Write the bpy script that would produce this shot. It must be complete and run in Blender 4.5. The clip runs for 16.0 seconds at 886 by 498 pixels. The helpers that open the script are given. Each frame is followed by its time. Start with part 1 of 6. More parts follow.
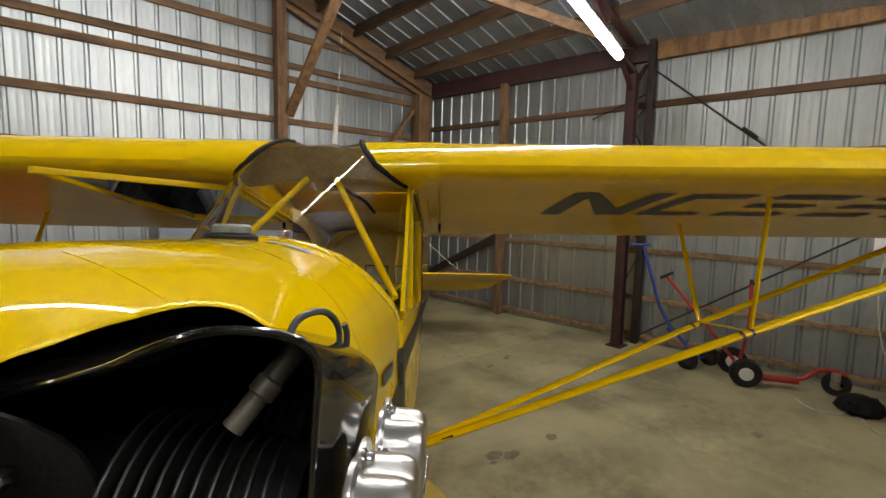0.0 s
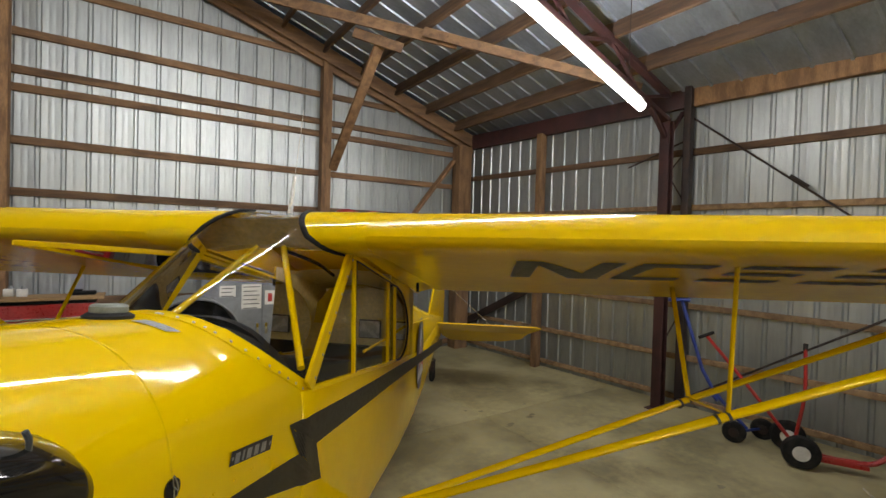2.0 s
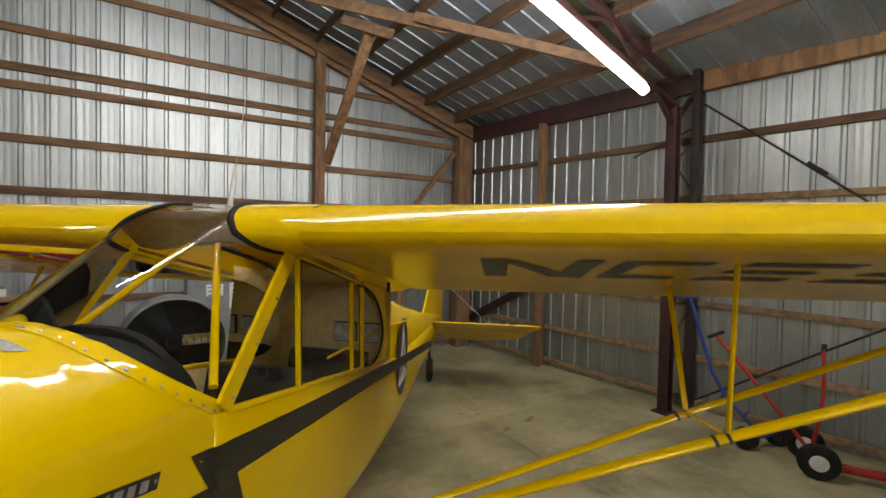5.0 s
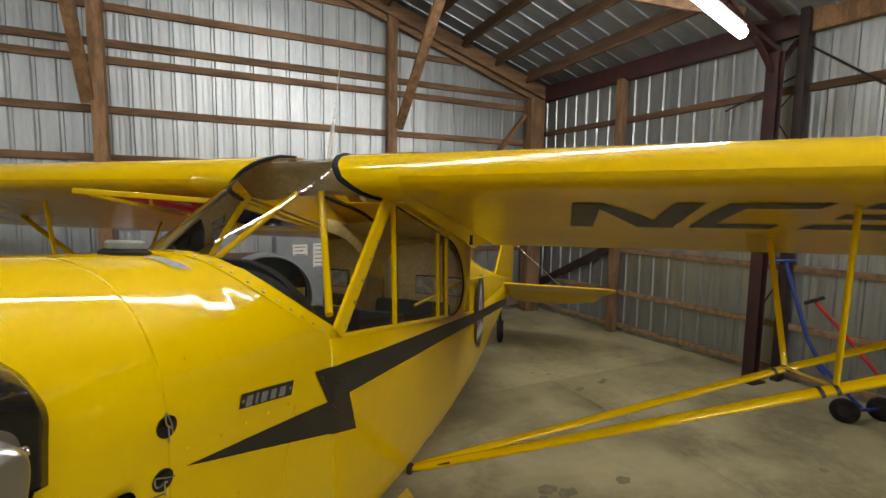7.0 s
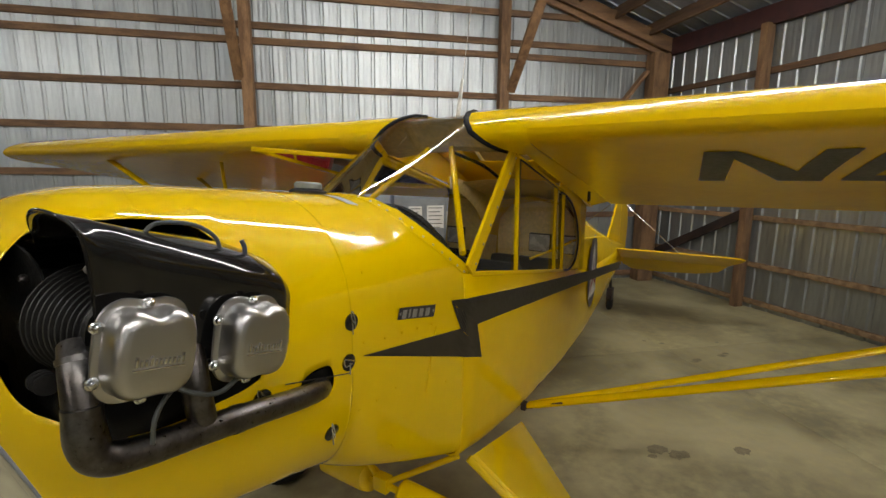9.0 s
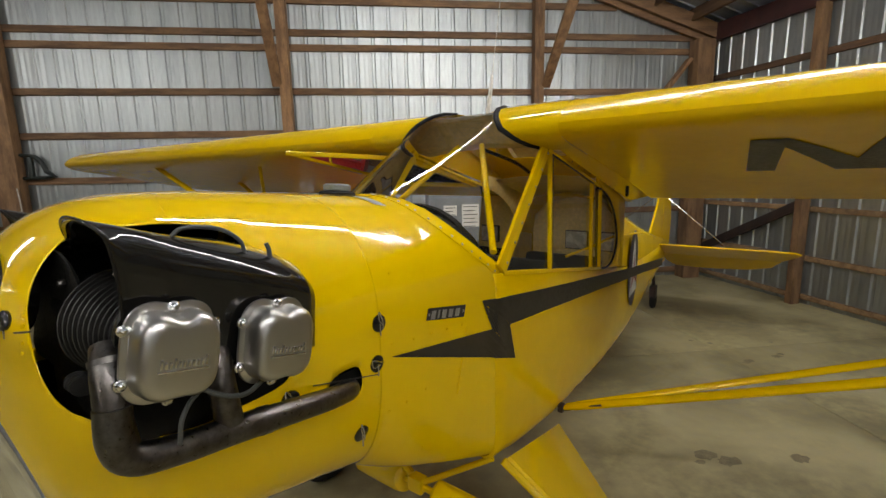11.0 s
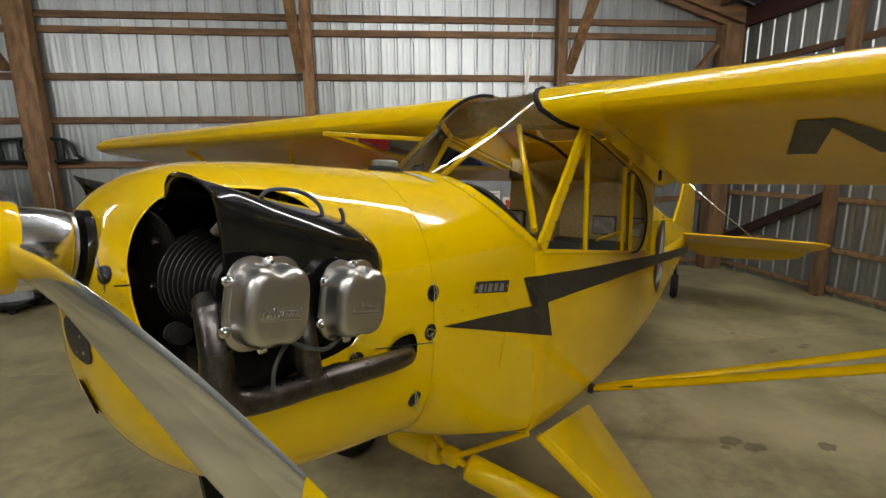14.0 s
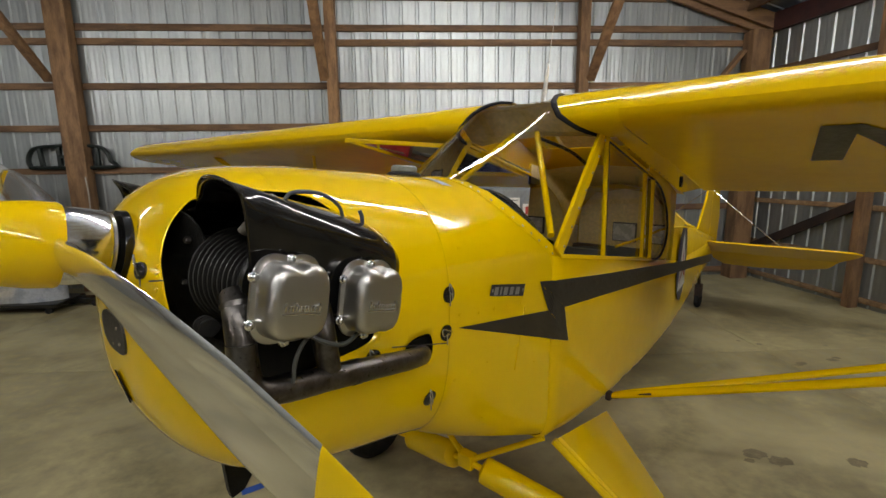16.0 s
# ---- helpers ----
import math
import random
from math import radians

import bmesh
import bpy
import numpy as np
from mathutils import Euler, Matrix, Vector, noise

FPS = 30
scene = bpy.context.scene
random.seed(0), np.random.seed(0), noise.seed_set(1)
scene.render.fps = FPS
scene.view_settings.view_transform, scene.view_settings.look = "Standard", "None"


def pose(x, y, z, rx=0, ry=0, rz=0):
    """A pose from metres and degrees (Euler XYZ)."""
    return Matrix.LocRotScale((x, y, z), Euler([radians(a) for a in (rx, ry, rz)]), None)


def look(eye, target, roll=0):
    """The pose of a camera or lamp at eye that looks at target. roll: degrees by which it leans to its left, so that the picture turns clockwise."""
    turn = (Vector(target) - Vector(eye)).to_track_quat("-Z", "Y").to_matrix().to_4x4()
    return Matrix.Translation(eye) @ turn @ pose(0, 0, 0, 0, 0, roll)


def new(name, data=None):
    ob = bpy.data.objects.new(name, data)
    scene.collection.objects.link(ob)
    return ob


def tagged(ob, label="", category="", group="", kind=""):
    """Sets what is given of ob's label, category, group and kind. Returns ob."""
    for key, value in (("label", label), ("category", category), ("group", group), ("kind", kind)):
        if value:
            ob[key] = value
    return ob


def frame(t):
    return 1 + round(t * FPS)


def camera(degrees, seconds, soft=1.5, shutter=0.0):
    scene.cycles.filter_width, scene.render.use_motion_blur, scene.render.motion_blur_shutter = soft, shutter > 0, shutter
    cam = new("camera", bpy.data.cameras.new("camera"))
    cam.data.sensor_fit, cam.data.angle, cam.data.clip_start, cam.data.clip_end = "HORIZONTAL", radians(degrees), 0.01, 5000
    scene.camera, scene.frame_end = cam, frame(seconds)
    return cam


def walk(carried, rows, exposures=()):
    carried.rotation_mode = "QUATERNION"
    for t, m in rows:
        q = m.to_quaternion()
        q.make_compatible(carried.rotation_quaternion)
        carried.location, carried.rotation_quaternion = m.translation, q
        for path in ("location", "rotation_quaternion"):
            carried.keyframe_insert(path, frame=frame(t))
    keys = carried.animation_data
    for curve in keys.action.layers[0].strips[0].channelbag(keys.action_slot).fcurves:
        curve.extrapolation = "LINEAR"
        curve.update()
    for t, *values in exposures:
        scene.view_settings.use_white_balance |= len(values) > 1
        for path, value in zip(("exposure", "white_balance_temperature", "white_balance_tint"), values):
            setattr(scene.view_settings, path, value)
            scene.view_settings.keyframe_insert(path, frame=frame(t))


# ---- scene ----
cam = camera(88.3, 16.0)
PATH = [
    (0, (0.043, -0.006, 1.798), (1.395, 1.453, 1.59), 1.3),
    (0.5, (0.126, -0.138, 1.86), (1.408, 1.387, 1.689), 1.3),
    (1, (0.134, -0.199, 1.892), (1.354, 1.381, 1.772), 1.1),
    (1.5, (0.279, -0.271, 1.881), (1.432, 1.362, 1.818), 1.9),
    (2, (0.44, -0.339, 1.916), (1.562, 1.317, 1.882), 1.6),
    (2.5, (0.538, -0.297, 1.983), (1.654, 1.362, 1.975), 1.2),
    (3, (0.559, -0.233, 2.029), (1.679, 1.425, 2.006), 1.0),
    (3.5, (0.584, -0.194, 2.047), (1.721, 1.451, 1.997), 0.5),
    (3.7, (0.61, -0.177, 2.046), (1.762, 1.456, 1.984), 0.4),
    (5.8, (0.778, -0.314, 1.865), (1.796, 1.406, 1.798), 1.0),
    (6, (0.762, -0.317, 1.869), (1.772, 1.407, 1.79), 0.8),
    (6.5, (0.716, -0.288, 1.858), (1.667, 1.467, 1.734), 0.8),
    (7, (0.636, -0.266, 1.834), (1.464, 1.545, 1.64), 0.8),
    (7.5, (0.537, -0.283, 1.776), (1.196, 1.586, 1.509), 0.9),
    (8, (0.527, -0.306, 1.777), (1.092, 1.587, 1.463), 0.7),
    (8.5, (0.52, -0.342, 1.773), (0.998, 1.571, 1.44), 0.5),
    (9, (0.51, -0.383, 1.77), (0.91, 1.548, 1.437), 0.5),
    (9.2, (0.509, -0.391, 1.773), (0.871, 1.548, 1.444), 0.2),
    (11.3, (0.546, -0.366, 1.766), (0.783, 1.591, 1.43), -1.2),
    (11.5, (0.55, -0.375, 1.765), (0.799, 1.582, 1.433), -1.3),
    (12, (0.553, -0.382, 1.766), (0.761, 1.574, 1.408), -1.0),
    (12.5, (0.532, -0.385, 1.756), (0.69, 1.57, 1.369), -0.9),
    (13, (0.489, -0.389, 1.726), (0.622, 1.564, 1.318), -1.0),
    (13.5, (0.449, -0.391, 1.721), (0.605, 1.563, 1.324), -0.7),
    (14, (0.434, -0.392, 1.732), (0.616, 1.563, 1.353), -0.7),
    (14.5, (0.423, -0.381, 1.731), (0.611, 1.575, 1.362), -0.7),
    (15, (0.429, -0.386, 1.731), (0.601, 1.573, 1.366), -0.9),
    (15.5, (0.434, -0.399, 1.729), (0.563, 1.563, 1.364), -0.8),
    (16, (0.442, -0.423, 1.727), (0.536, 1.544, 1.378), -0.6),
]
walk(cam, [(t, look(eye, target, roll)) for t, eye, target, roll in PATH])


# ---- world and lights ----
world = bpy.data.worlds.new("world")
scene.world = world
world.use_nodes = True
world.node_tree.nodes["Background"].inputs[0].default_value = (0.35, 0.4, 0.5, 1)
world.node_tree.nodes["Background"].inputs[1].default_value = 0.02

SLOPE = 0.325        # rise of the roof per metre
TUBE_POWER = 82.0

# ---- builders ----


def link(name, bm, material, parent=None, label="", sharp=35):
    mesh = bpy.data.meshes.new(name)
    bmesh.ops.recalc_face_normals(bm, faces=bm.faces)
    bm.to_mesh(mesh)
    bm.free()
    mesh.materials.append(material)
    for face in mesh.polygons:
        face.use_smooth = True
    mesh.set_sharp_from_angle(angle=radians(sharp))
    ob = new(name, mesh)
    if parent is not None:
        ob.parent = parent
    if label:
        tagged(ob, label)
    return ob


def part(name, bm, material, parent, label="", sharp=35):
    return link(name, bm, material, parent, label, sharp)


def thing(name, label, category, m=None, group="", kind=""):
    ob = new(name)
    ob.empty_display_size = 0.1
    if m is not None:
        ob.matrix_basis = m
    return tagged(ob, label, category, group, kind)


def setting(name, bm, material, label="", category="", sharp=35):
    return tagged(link(name, bm, material, None, label, sharp), label, category, "", "structure")


def box(bm, lo, hi, bevel=0.0, m=None):
    """An upright box between two corners, its edges bevelled, moved by m."""
    lo, hi = Vector(lo), Vector(hi)
    made = bmesh.ops.create_cube(bm, size=1.0, matrix=Matrix.Translation((lo + hi) / 2) @ Matrix.Diagonal((*(hi - lo), 1)))
    verts = made["verts"]
    if bevel:
        edges = list({e for v in verts for e in v.link_edges})
        done = bmesh.ops.bevel(bm, geom=edges, offset=bevel, segments=2, affect="EDGES", profile=0.6)
        verts = done["verts"]
        seen, todo = set(), [v for v in verts if v.is_valid]
        while todo:
            v = todo.pop()
            if v not in seen:
                seen.add(v)
                todo += [e.other_vert(v) for e in v.link_edges]
        verts = list(seen)
    if m is not None:
        bmesh.ops.transform(bm, matrix=m, verts=verts)
    return bm


def beam(bm, a, b, width, depth, up=(0, 0, 1), bevel=0.004):
    """A squared timber from a to b."""
    a, b = Vector(a), Vector(b)
    y = (b - a).normalized()
    x = y.cross(Vector(up)).normalized()
    z = x.cross(y)
    m = Matrix((x, y, z)).transposed().to_4x4()
    m.translation = (a + b) / 2
    n = (b - a).length / 2
    return box(bm, (-width / 2, -n, -depth / 2), (width / 2, n, depth / 2), bevel, m)


def rings(bm, loops, closed=True, caps=True):
    """A skin over rings of points."""
    rows = [[bm.verts.new(p) for p in loop] for loop in loops]
    n = len(rows[0])
    for a, b in zip(rows, rows[1:]):
        for k in range(n if closed else n - 1):
            j = (k + 1) % n
            try:
                bm.faces.new((a[k], a[j], b[j], b[k]))
            except ValueError:
                pass
    if caps and closed:
        bm.faces.new(rows[0])
        bm.faces.new(rows[-1])
    return rows


def tube(bm, points, radius, n=10, flat=1.0, caps=True, up=None):
    """A round or flattened bar along points; radius may be a list."""
    points = [Vector(p) for p in points]
    loops, side = [], None
    for k, p in enumerate(points):
        ahead = (points[min(k + 1, len(points) - 1)] - points[max(k - 1, 0)]).normalized()
        if side is None:
            ref = Vector(up) if up else (Vector((0, 0, 1)) if abs(ahead.z) < 0.9 else Vector((1, 0, 0)))
            side = ahead.cross(ref).normalized()
        side = (side - ahead * side.dot(ahead)).normalized()
        other = ahead.cross(side)
        r = radius[k] if isinstance(radius, (list, tuple)) else radius
        loops.append([p + r * (math.cos(q) * side + flat * math.sin(q) * other) for q in (math.tau * i / n for i in range(n))])
    rings(bm, loops, True, caps)
    return bm


def smooth_path(points, steps=6):
    """Points along a Catmull-Rom curve through the given ones."""
    p = [Vector(q) for q in points]
    p = [2 * p[0] - p[1]] + p + [2 * p[-1] - p[-2]]
    out = []
    for k in range(1, len(p) - 2):
        for i in range(steps):
            t = i / steps
            out.append(0.5 * (2 * p[k] + (p[k + 1] - p[k - 1]) * t + (2 * p[k - 1] - 5 * p[k] + 4 * p[k + 1] - p[k + 2]) * t * t
                              + (3 * p[k] - p[k - 1] - 3 * p[k + 1] + p[k + 2]) * t ** 3))
    return out + [p[-2]]


def spun(bm, profile, base, axis, n=24, caps=True):
    """A turned shape: (distance along the axis, radius) from base."""
    base, axis = Vector(base), Vector(axis).normalized()
    side = axis.orthogonal().normalized()
    other = axis.cross(side)
    rings(bm, [[base + axis * d + r * (math.cos(q) * side + math.sin(q) * other) for q in (math.tau * i / n for i in range(n))]
               for d, r in profile], True, caps)
    return bm


def plate(bm, outline, thick):
    """A flat plate from an outline of 3D points, given its thickness as a vector."""
    thick = Vector(thick)
    low = [bm.verts.new(Vector(p)) for p in outline]
    high = [bm.verts.new(Vector(p) + thick) for p in outline]
    bm.faces.new(low)
    bm.faces.new(high)
    for k in range(len(low)):
        j = (k + 1) % len(low)
        bm.faces.new((low[k], low[j], high[j], high[k]))
    return bm


def lerp(x, table):
    """Straight-line lookup in rows of (x, value)."""
    if x <= table[0][0]:
        return table[0][1]
    for (a, p), (b, q) in zip(table, table[1:]):
        if x <= b:
            return p + (q - p) * (x - a) / (b - a)
    return table[-1][1]


# ---- materials ----


def material(name, colour, rough=0.5, metal=0.0, second=None, scale=8.0, stretch=(1, 1, 1), bump=0.0, bump_scale=60.0, rough_var=0.1, fine=0.25,
             coat=0.0, vary=0.0, mask=(0.42, 0.62), spec=0.5):
    """A surface with broad stains towards a second colour, a fine grain, uneven gloss and relief; vary: how far alike pieces differ."""
    m = bpy.data.materials.new(name)
    m.use_nodes = True
    nodes, links = m.node_tree.nodes, m.node_tree.links
    shader = nodes["Principled BSDF"]
    shader.inputs["Metallic"].default_value = metal
    shader.inputs["Coat Weight"].default_value = coat
    shader.inputs["Specular IOR Level"].default_value = spec
    shader.inputs["Coat Roughness"].default_value = 0.06
    where = nodes.new("ShaderNodeTexCoord")
    space = nodes.new("ShaderNodeMapping")
    space.inputs["Scale"].default_value = stretch
    links.new(where.outputs["Object"], space.inputs["Vector"])

    def cloud(size, detail=4.0, roughness=0.55):
        node = nodes.new("ShaderNodeTexNoise")
        node.inputs["Scale"].default_value = size
        node.inputs["Detail"].default_value = detail
        node.inputs["Roughness"].default_value = roughness
        links.new(space.outputs["Vector"], node.inputs["Vector"])
        return node.outputs["Fac"]

    def span(source, a, b, low, high):
        node = nodes.new("ShaderNodeMapRange")
        for key, value in zip(("From Min", "From Max", "To Min", "To Max"), (a, b, low, high)):
            node.inputs[key].default_value = value
        links.new(source, node.inputs["Value"])
        return node.outputs["Result"]

    def mix(kind, a, b, factor):
        node = nodes.new("ShaderNodeMix")
        node.data_type, node.blend_type = "RGBA", kind
        for value, at in ((factor, 0), (a, 6), (b, 7)):
            if isinstance(value, (int, float)):
                node.inputs[at].default_value = value
            elif isinstance(value, tuple):
                node.inputs[at].default_value = (*value, 1)
            else:
                links.new(value, node.inputs[at])
        return node.outputs[2]

    broad = cloud(scale)
    tone = mix("MIX", colour, second or tuple(c * 0.8 for c in colour), span(broad, mask[0], mask[1], 0.0, 1.0))
    grain = cloud(scale * 9, 6.0, 0.65)
    level = nodes.new("ShaderNodeCombineColor")
    for key in ("Red", "Green", "Blue"):
        links.new(span(grain, 0.3, 0.7, 1 - fine, 1 + fine * 0.4), level.inputs[key])
    tone = mix("MULTIPLY", tone, level.outputs["Color"], 1.0)
    if vary:
        info = nodes.new("ShaderNodeObjectInfo")
        each = nodes.new("ShaderNodeCombineColor")
        for key in ("Red", "Green", "Blue"):
            links.new(span(info.outputs["Random"], 0, 1, 1 - vary, 1 + vary * 0.3), each.inputs[key])
        tone = mix("MULTIPLY", tone, each.outputs["Color"], 1.0)
    links.new(tone, shader.inputs["Base Color"])
    links.new(span(grain, 0.3, 0.7, max(rough - rough_var, 0.02), min(rough + rough_var, 1.0)), shader.inputs["Roughness"])
    if bump:
        node = nodes.new("ShaderNodeBump")
        node.inputs["Strength"].default_value = bump
        node.inputs["Distance"].default_value = 0.01
        links.new(cloud(bump_scale, 5.0), node.inputs["Height"])
        links.new(node.outputs["Normal"], shader.inputs["Normal"])
    return m


def glass(name, tint=(1, 1, 1), rough=0.0, mixed=0.12, ior=1.49):
    """A thin clear pane: see-through with the reflections of its two faces."""
    m = bpy.data.materials.new(name)
    m.use_nodes = True
    nodes, links = m.node_tree.nodes, m.node_tree.links
    nodes.remove(nodes["Principled BSDF"])
    clear, gloss, both, fres = (nodes.new(k) for k in ("ShaderNodeBsdfTransparent", "ShaderNodeBsdfGlossy", "ShaderNodeMixShader", "ShaderNodeFresnel"))
    clear.inputs["Color"].default_value = (*tint, 1)
    gloss.inputs["Roughness"].default_value = rough
    fres.inputs["IOR"].default_value = ior
    add = nodes.new("ShaderNodeMath")
    add.operation, add.use_clamp = "MULTIPLY_ADD", True
    add.inputs[1].default_value, add.inputs[2].default_value = 1.0, mixed * 0.25
    links.new(fres.outputs[0], add.inputs[0])
    links.new(add.outputs[0], both.inputs[0])
    links.new(clear.outputs[0], both.inputs[1])
    links.new(gloss.outputs[0], both.inputs[2])
    links.new(both.outputs[0], nodes["Material Output"].inputs["Surface"])
    return m


def glow(name, colour, strength):
    m = bpy.data.materials.new(name)
    m.use_nodes = True
    nodes, links = m.node_tree.nodes, m.node_tree.links
    nodes.remove(nodes["Principled BSDF"])
    node = nodes.new("ShaderNodeEmission")
    node.inputs[0].default_value, node.inputs[1].default_value = (*colour, 1), strength
    links.new(node.outputs[0], nodes["Material Output"].inputs["Surface"])
    return m


YELLOW = material("yellow_paint", (0.77, 0.51, 0.0), 0.055, 0, (0.75, 0.485, 0.0), 2.0, rough_var=0.015, fine=0.02, bump=0.004, bump_scale=4)
BOOT_YELLOW = material("worn_yellow_paint", (0.77, 0.51, 0.0), 0.10, 0, (0.75, 0.485, 0.0), 2.0, rough_var=0.03, fine=0.02, bump=0.004, bump_scale=4)
FABRIC = material("yellow_fabric", (0.76, 0.495, 0.0), 0.17, 0, (0.72, 0.46, 0.0), 1.5, rough_var=0.03, fine=0.04, spec=0.3)
BLACK_PAINT = material("black_paint", (0.008, 0.008, 0.008), 0.09, 0, (0.011, 0.010, 0.009), 5, rough_var=0.03, bump=0.004, bump_scale=14)
BLACK_TRIM = material("black_stripe", (0.022, 0.019, 0.016), 0.4, 0, (0.032, 0.027, 0.022), 6, rough_var=0.08)
RUBBER = material("rubber", (0.016, 0.016, 0.017), 0.75, 0, (0.03, 0.029, 0.028), 14, bump=0.15, bump_scale=120, spec=0.15)
# flat black for painted engine parts, and for shade painted inside the cowl
DEAD_BLACK = material("engine_black", (0.006, 0.006, 0.006), 0.45, 0, (0.01, 0.01, 0.009), 20, bump=0.1, bump_scale=150, spec=0.15)
SATIN = material("satin_aluminium", (0.74, 0.73, 0.71), 0.17, 0.95, (0.69, 0.68, 0.66), 4, rough_var=0.02, fine=0.02)
ALLOY = material("cast_aluminium", (0.56, 0.55, 0.535), 0.30, 1.0, (0.51, 0.50, 0.485), 5, rough_var=0.015, fine=0.02)
POLISHED = material("polished_aluminium", (0.93, 0.93, 0.92), 0.085, 0.95, (0.86, 0.86, 0.85), 6, rough_var=0.03, fine=0.05)
EXHAUST = material("exhaust_steel", (0.15, 0.142, 0.135), 0.36, 1.0, (0.095, 0.082, 0.074), 14, rough_var=0.12, fine=0.3, bump=0.1, bump_scale=90)
STEEL = material("bolt_steel", (0.55, 0.52, 0.47), 0.35, 1.0, (0.35, 0.3, 0.24), 60, rough_var=0.12)
CHROME = material("bright_metal", (0.8, 0.8, 0.8), 0.15, 1.0, (0.7, 0.7, 0.7), 20, rough_var=0.06)
WHITE = material("white_plastic", (0.75, 0.75, 0.73), 0.45, 0, (0.66, 0.65, 0.62), 10)
PAPER = material("paper", (0.72, 0.71, 0.68), 0.85, 0, (0.66, 0.64, 0.6), 12)
INK = material("dark_print", (0.05, 0.05, 0.055), 0.7, 0, None, 20)
RED_PRINT = material("red_print", (0.45, 0.03, 0.025), 0.6, 0, None, 20)
SEAT = material("black_seat_cloth", (0.007, 0.007, 0.007), 0.7, 0, (0.012, 0.011, 0.011), 16, bump=0.2, bump_scale=180, spec=0.15)
LINING = material("tan_lining", (0.86, 0.69, 0.31), 0.8, 0, (0.75, 0.58, 0.23), 5, bump=0.06, bump_scale=40)
NAVY = material("navy_decal", (0.012, 0.012, 0.035), 0.35, 0, (0.016, 0.016, 0.045), 10)
WINDSHIELD = glass("windshield_plastic", (0.94, 0.93, 0.90), 0.012, 0.06, 1.36)
PANE = glass("window_plastic", (0.97, 0.96, 0.93), 0.02, 0.1)
TIMBER = material("old_timber", (0.32, 0.182, 0.088), 0.78, 0, (0.19, 0.104, 0.052), 2.2, stretch=(6, 6, 1.2), bump=0.3, bump_scale=26, fine=0.36, vary=0.3)
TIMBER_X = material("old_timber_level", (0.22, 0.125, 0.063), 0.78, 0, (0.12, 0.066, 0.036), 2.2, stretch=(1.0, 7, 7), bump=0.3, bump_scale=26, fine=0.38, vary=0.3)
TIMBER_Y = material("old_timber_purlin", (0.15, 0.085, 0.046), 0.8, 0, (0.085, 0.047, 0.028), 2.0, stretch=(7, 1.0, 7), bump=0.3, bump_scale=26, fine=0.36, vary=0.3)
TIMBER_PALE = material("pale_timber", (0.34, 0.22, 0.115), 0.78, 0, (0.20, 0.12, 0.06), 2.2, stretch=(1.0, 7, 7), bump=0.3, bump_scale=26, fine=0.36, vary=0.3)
BOARD = material("plywood", (0.42, 0.27, 0.13), 0.75, 0, (0.33, 0.2, 0.09), 3, stretch=(1, 6, 6), bump=0.1)
SHEET = material("galvanised_sheet", (0.42, 0.445, 0.45), 0.465, 0.88, (0.36, 0.385, 0.395), 1.3, stretch=(3, 3, 0.5), rough_var=0.08, fine=0.14, bump=0.04, bump_scale=5, vary=0.12)
ROOF = material("roof_sheet", (0.44, 0.50, 0.60), 0.52, 0.75, (0.35, 0.40, 0.48), 1.4, stretch=(0.6, 3, 3), rough_var=0.1, fine=0.2, bump=0.05, bump_scale=5, vary=0.12)
RED_STEEL = material("red_primer_steel", (0.052, 0.017, 0.017), 0.6, 0.0, (0.03, 0.011, 0.012), 5, bump=0.1)
DARK_STEEL = material("dark_steel", (0.028, 0.02, 0.019), 0.55, 0.3, (0.05, 0.03, 0.025), 5, bump=0.1)
RED_PAINT = material("red_paint", (0.42, 0.02, 0.018), 0.32, 0, (0.33, 0.016, 0.014), 5, coat=0.3)
BLUE_PAINT = material("blue_paint", (0.02, 0.045, 0.26), 0.35, 0, (0.016, 0.035, 0.2), 8, coat=0.3)
RED_CLOTH = material("red_cloth", (0.34, 0.018, 0.028), 0.85, 0, (0.24, 0.012, 0.02), 9, bump=0.4, bump_scale=45)
GREY_PAINT = material("grey_paint", (0.20, 0.215, 0.23), 0.5, 0, (0.16, 0.17, 0.185), 4, coat=0.1)
GREEN_DARK = material("dark_green_paint", (0.008, 0.014, 0.012), 0.5, 0, (0.014, 0.02, 0.018), 6)
BLUE_TAPE = material("blue_tape", (0.02, 0.09, 0.42), 0.6, 0, None, 10)
ROPE = material("rope", (0.55, 0.52, 0.44), 0.9, 0, (0.4, 0.37, 0.3), 40, bump=0.4, bump_scale=200)
BLACK_CLOTH = material("black_cloth", (0.006, 0.006, 0.007), 0.7, 0, (0.012, 0.012, 0.013), 12, bump=0.3, bump_scale=50, spec=0.15)
TUBE_LIGHT = glow("tube_light", (1.0, 0.965, 0.91), TUBE_POWER)


# ---- the hangar ----
WALL_Y = 6.50                      # inner face of the back wall's sheets
POSTS = (-7.86, -4.36, -0.76, 2.80)   # posts of the back wall
GIRTS = (0.10, 1.10, 1.735, 2.335, 2.90, 3.485, 3.675, 4.085, 4.64)
CORNER = Vector((5.58, 6.50, 0))
RIDGE_X = -0.95
EAVE_X, EAVE_Z = 5.70, 3.52
FRONT_Y = -6.5


def roof_z(x):
    """Underside of the rafters."""
    return EAVE_Z + SLOPE * (EAVE_X - x if x > RIDGE_X else EAVE_X - 2 * RIDGE_X + x)


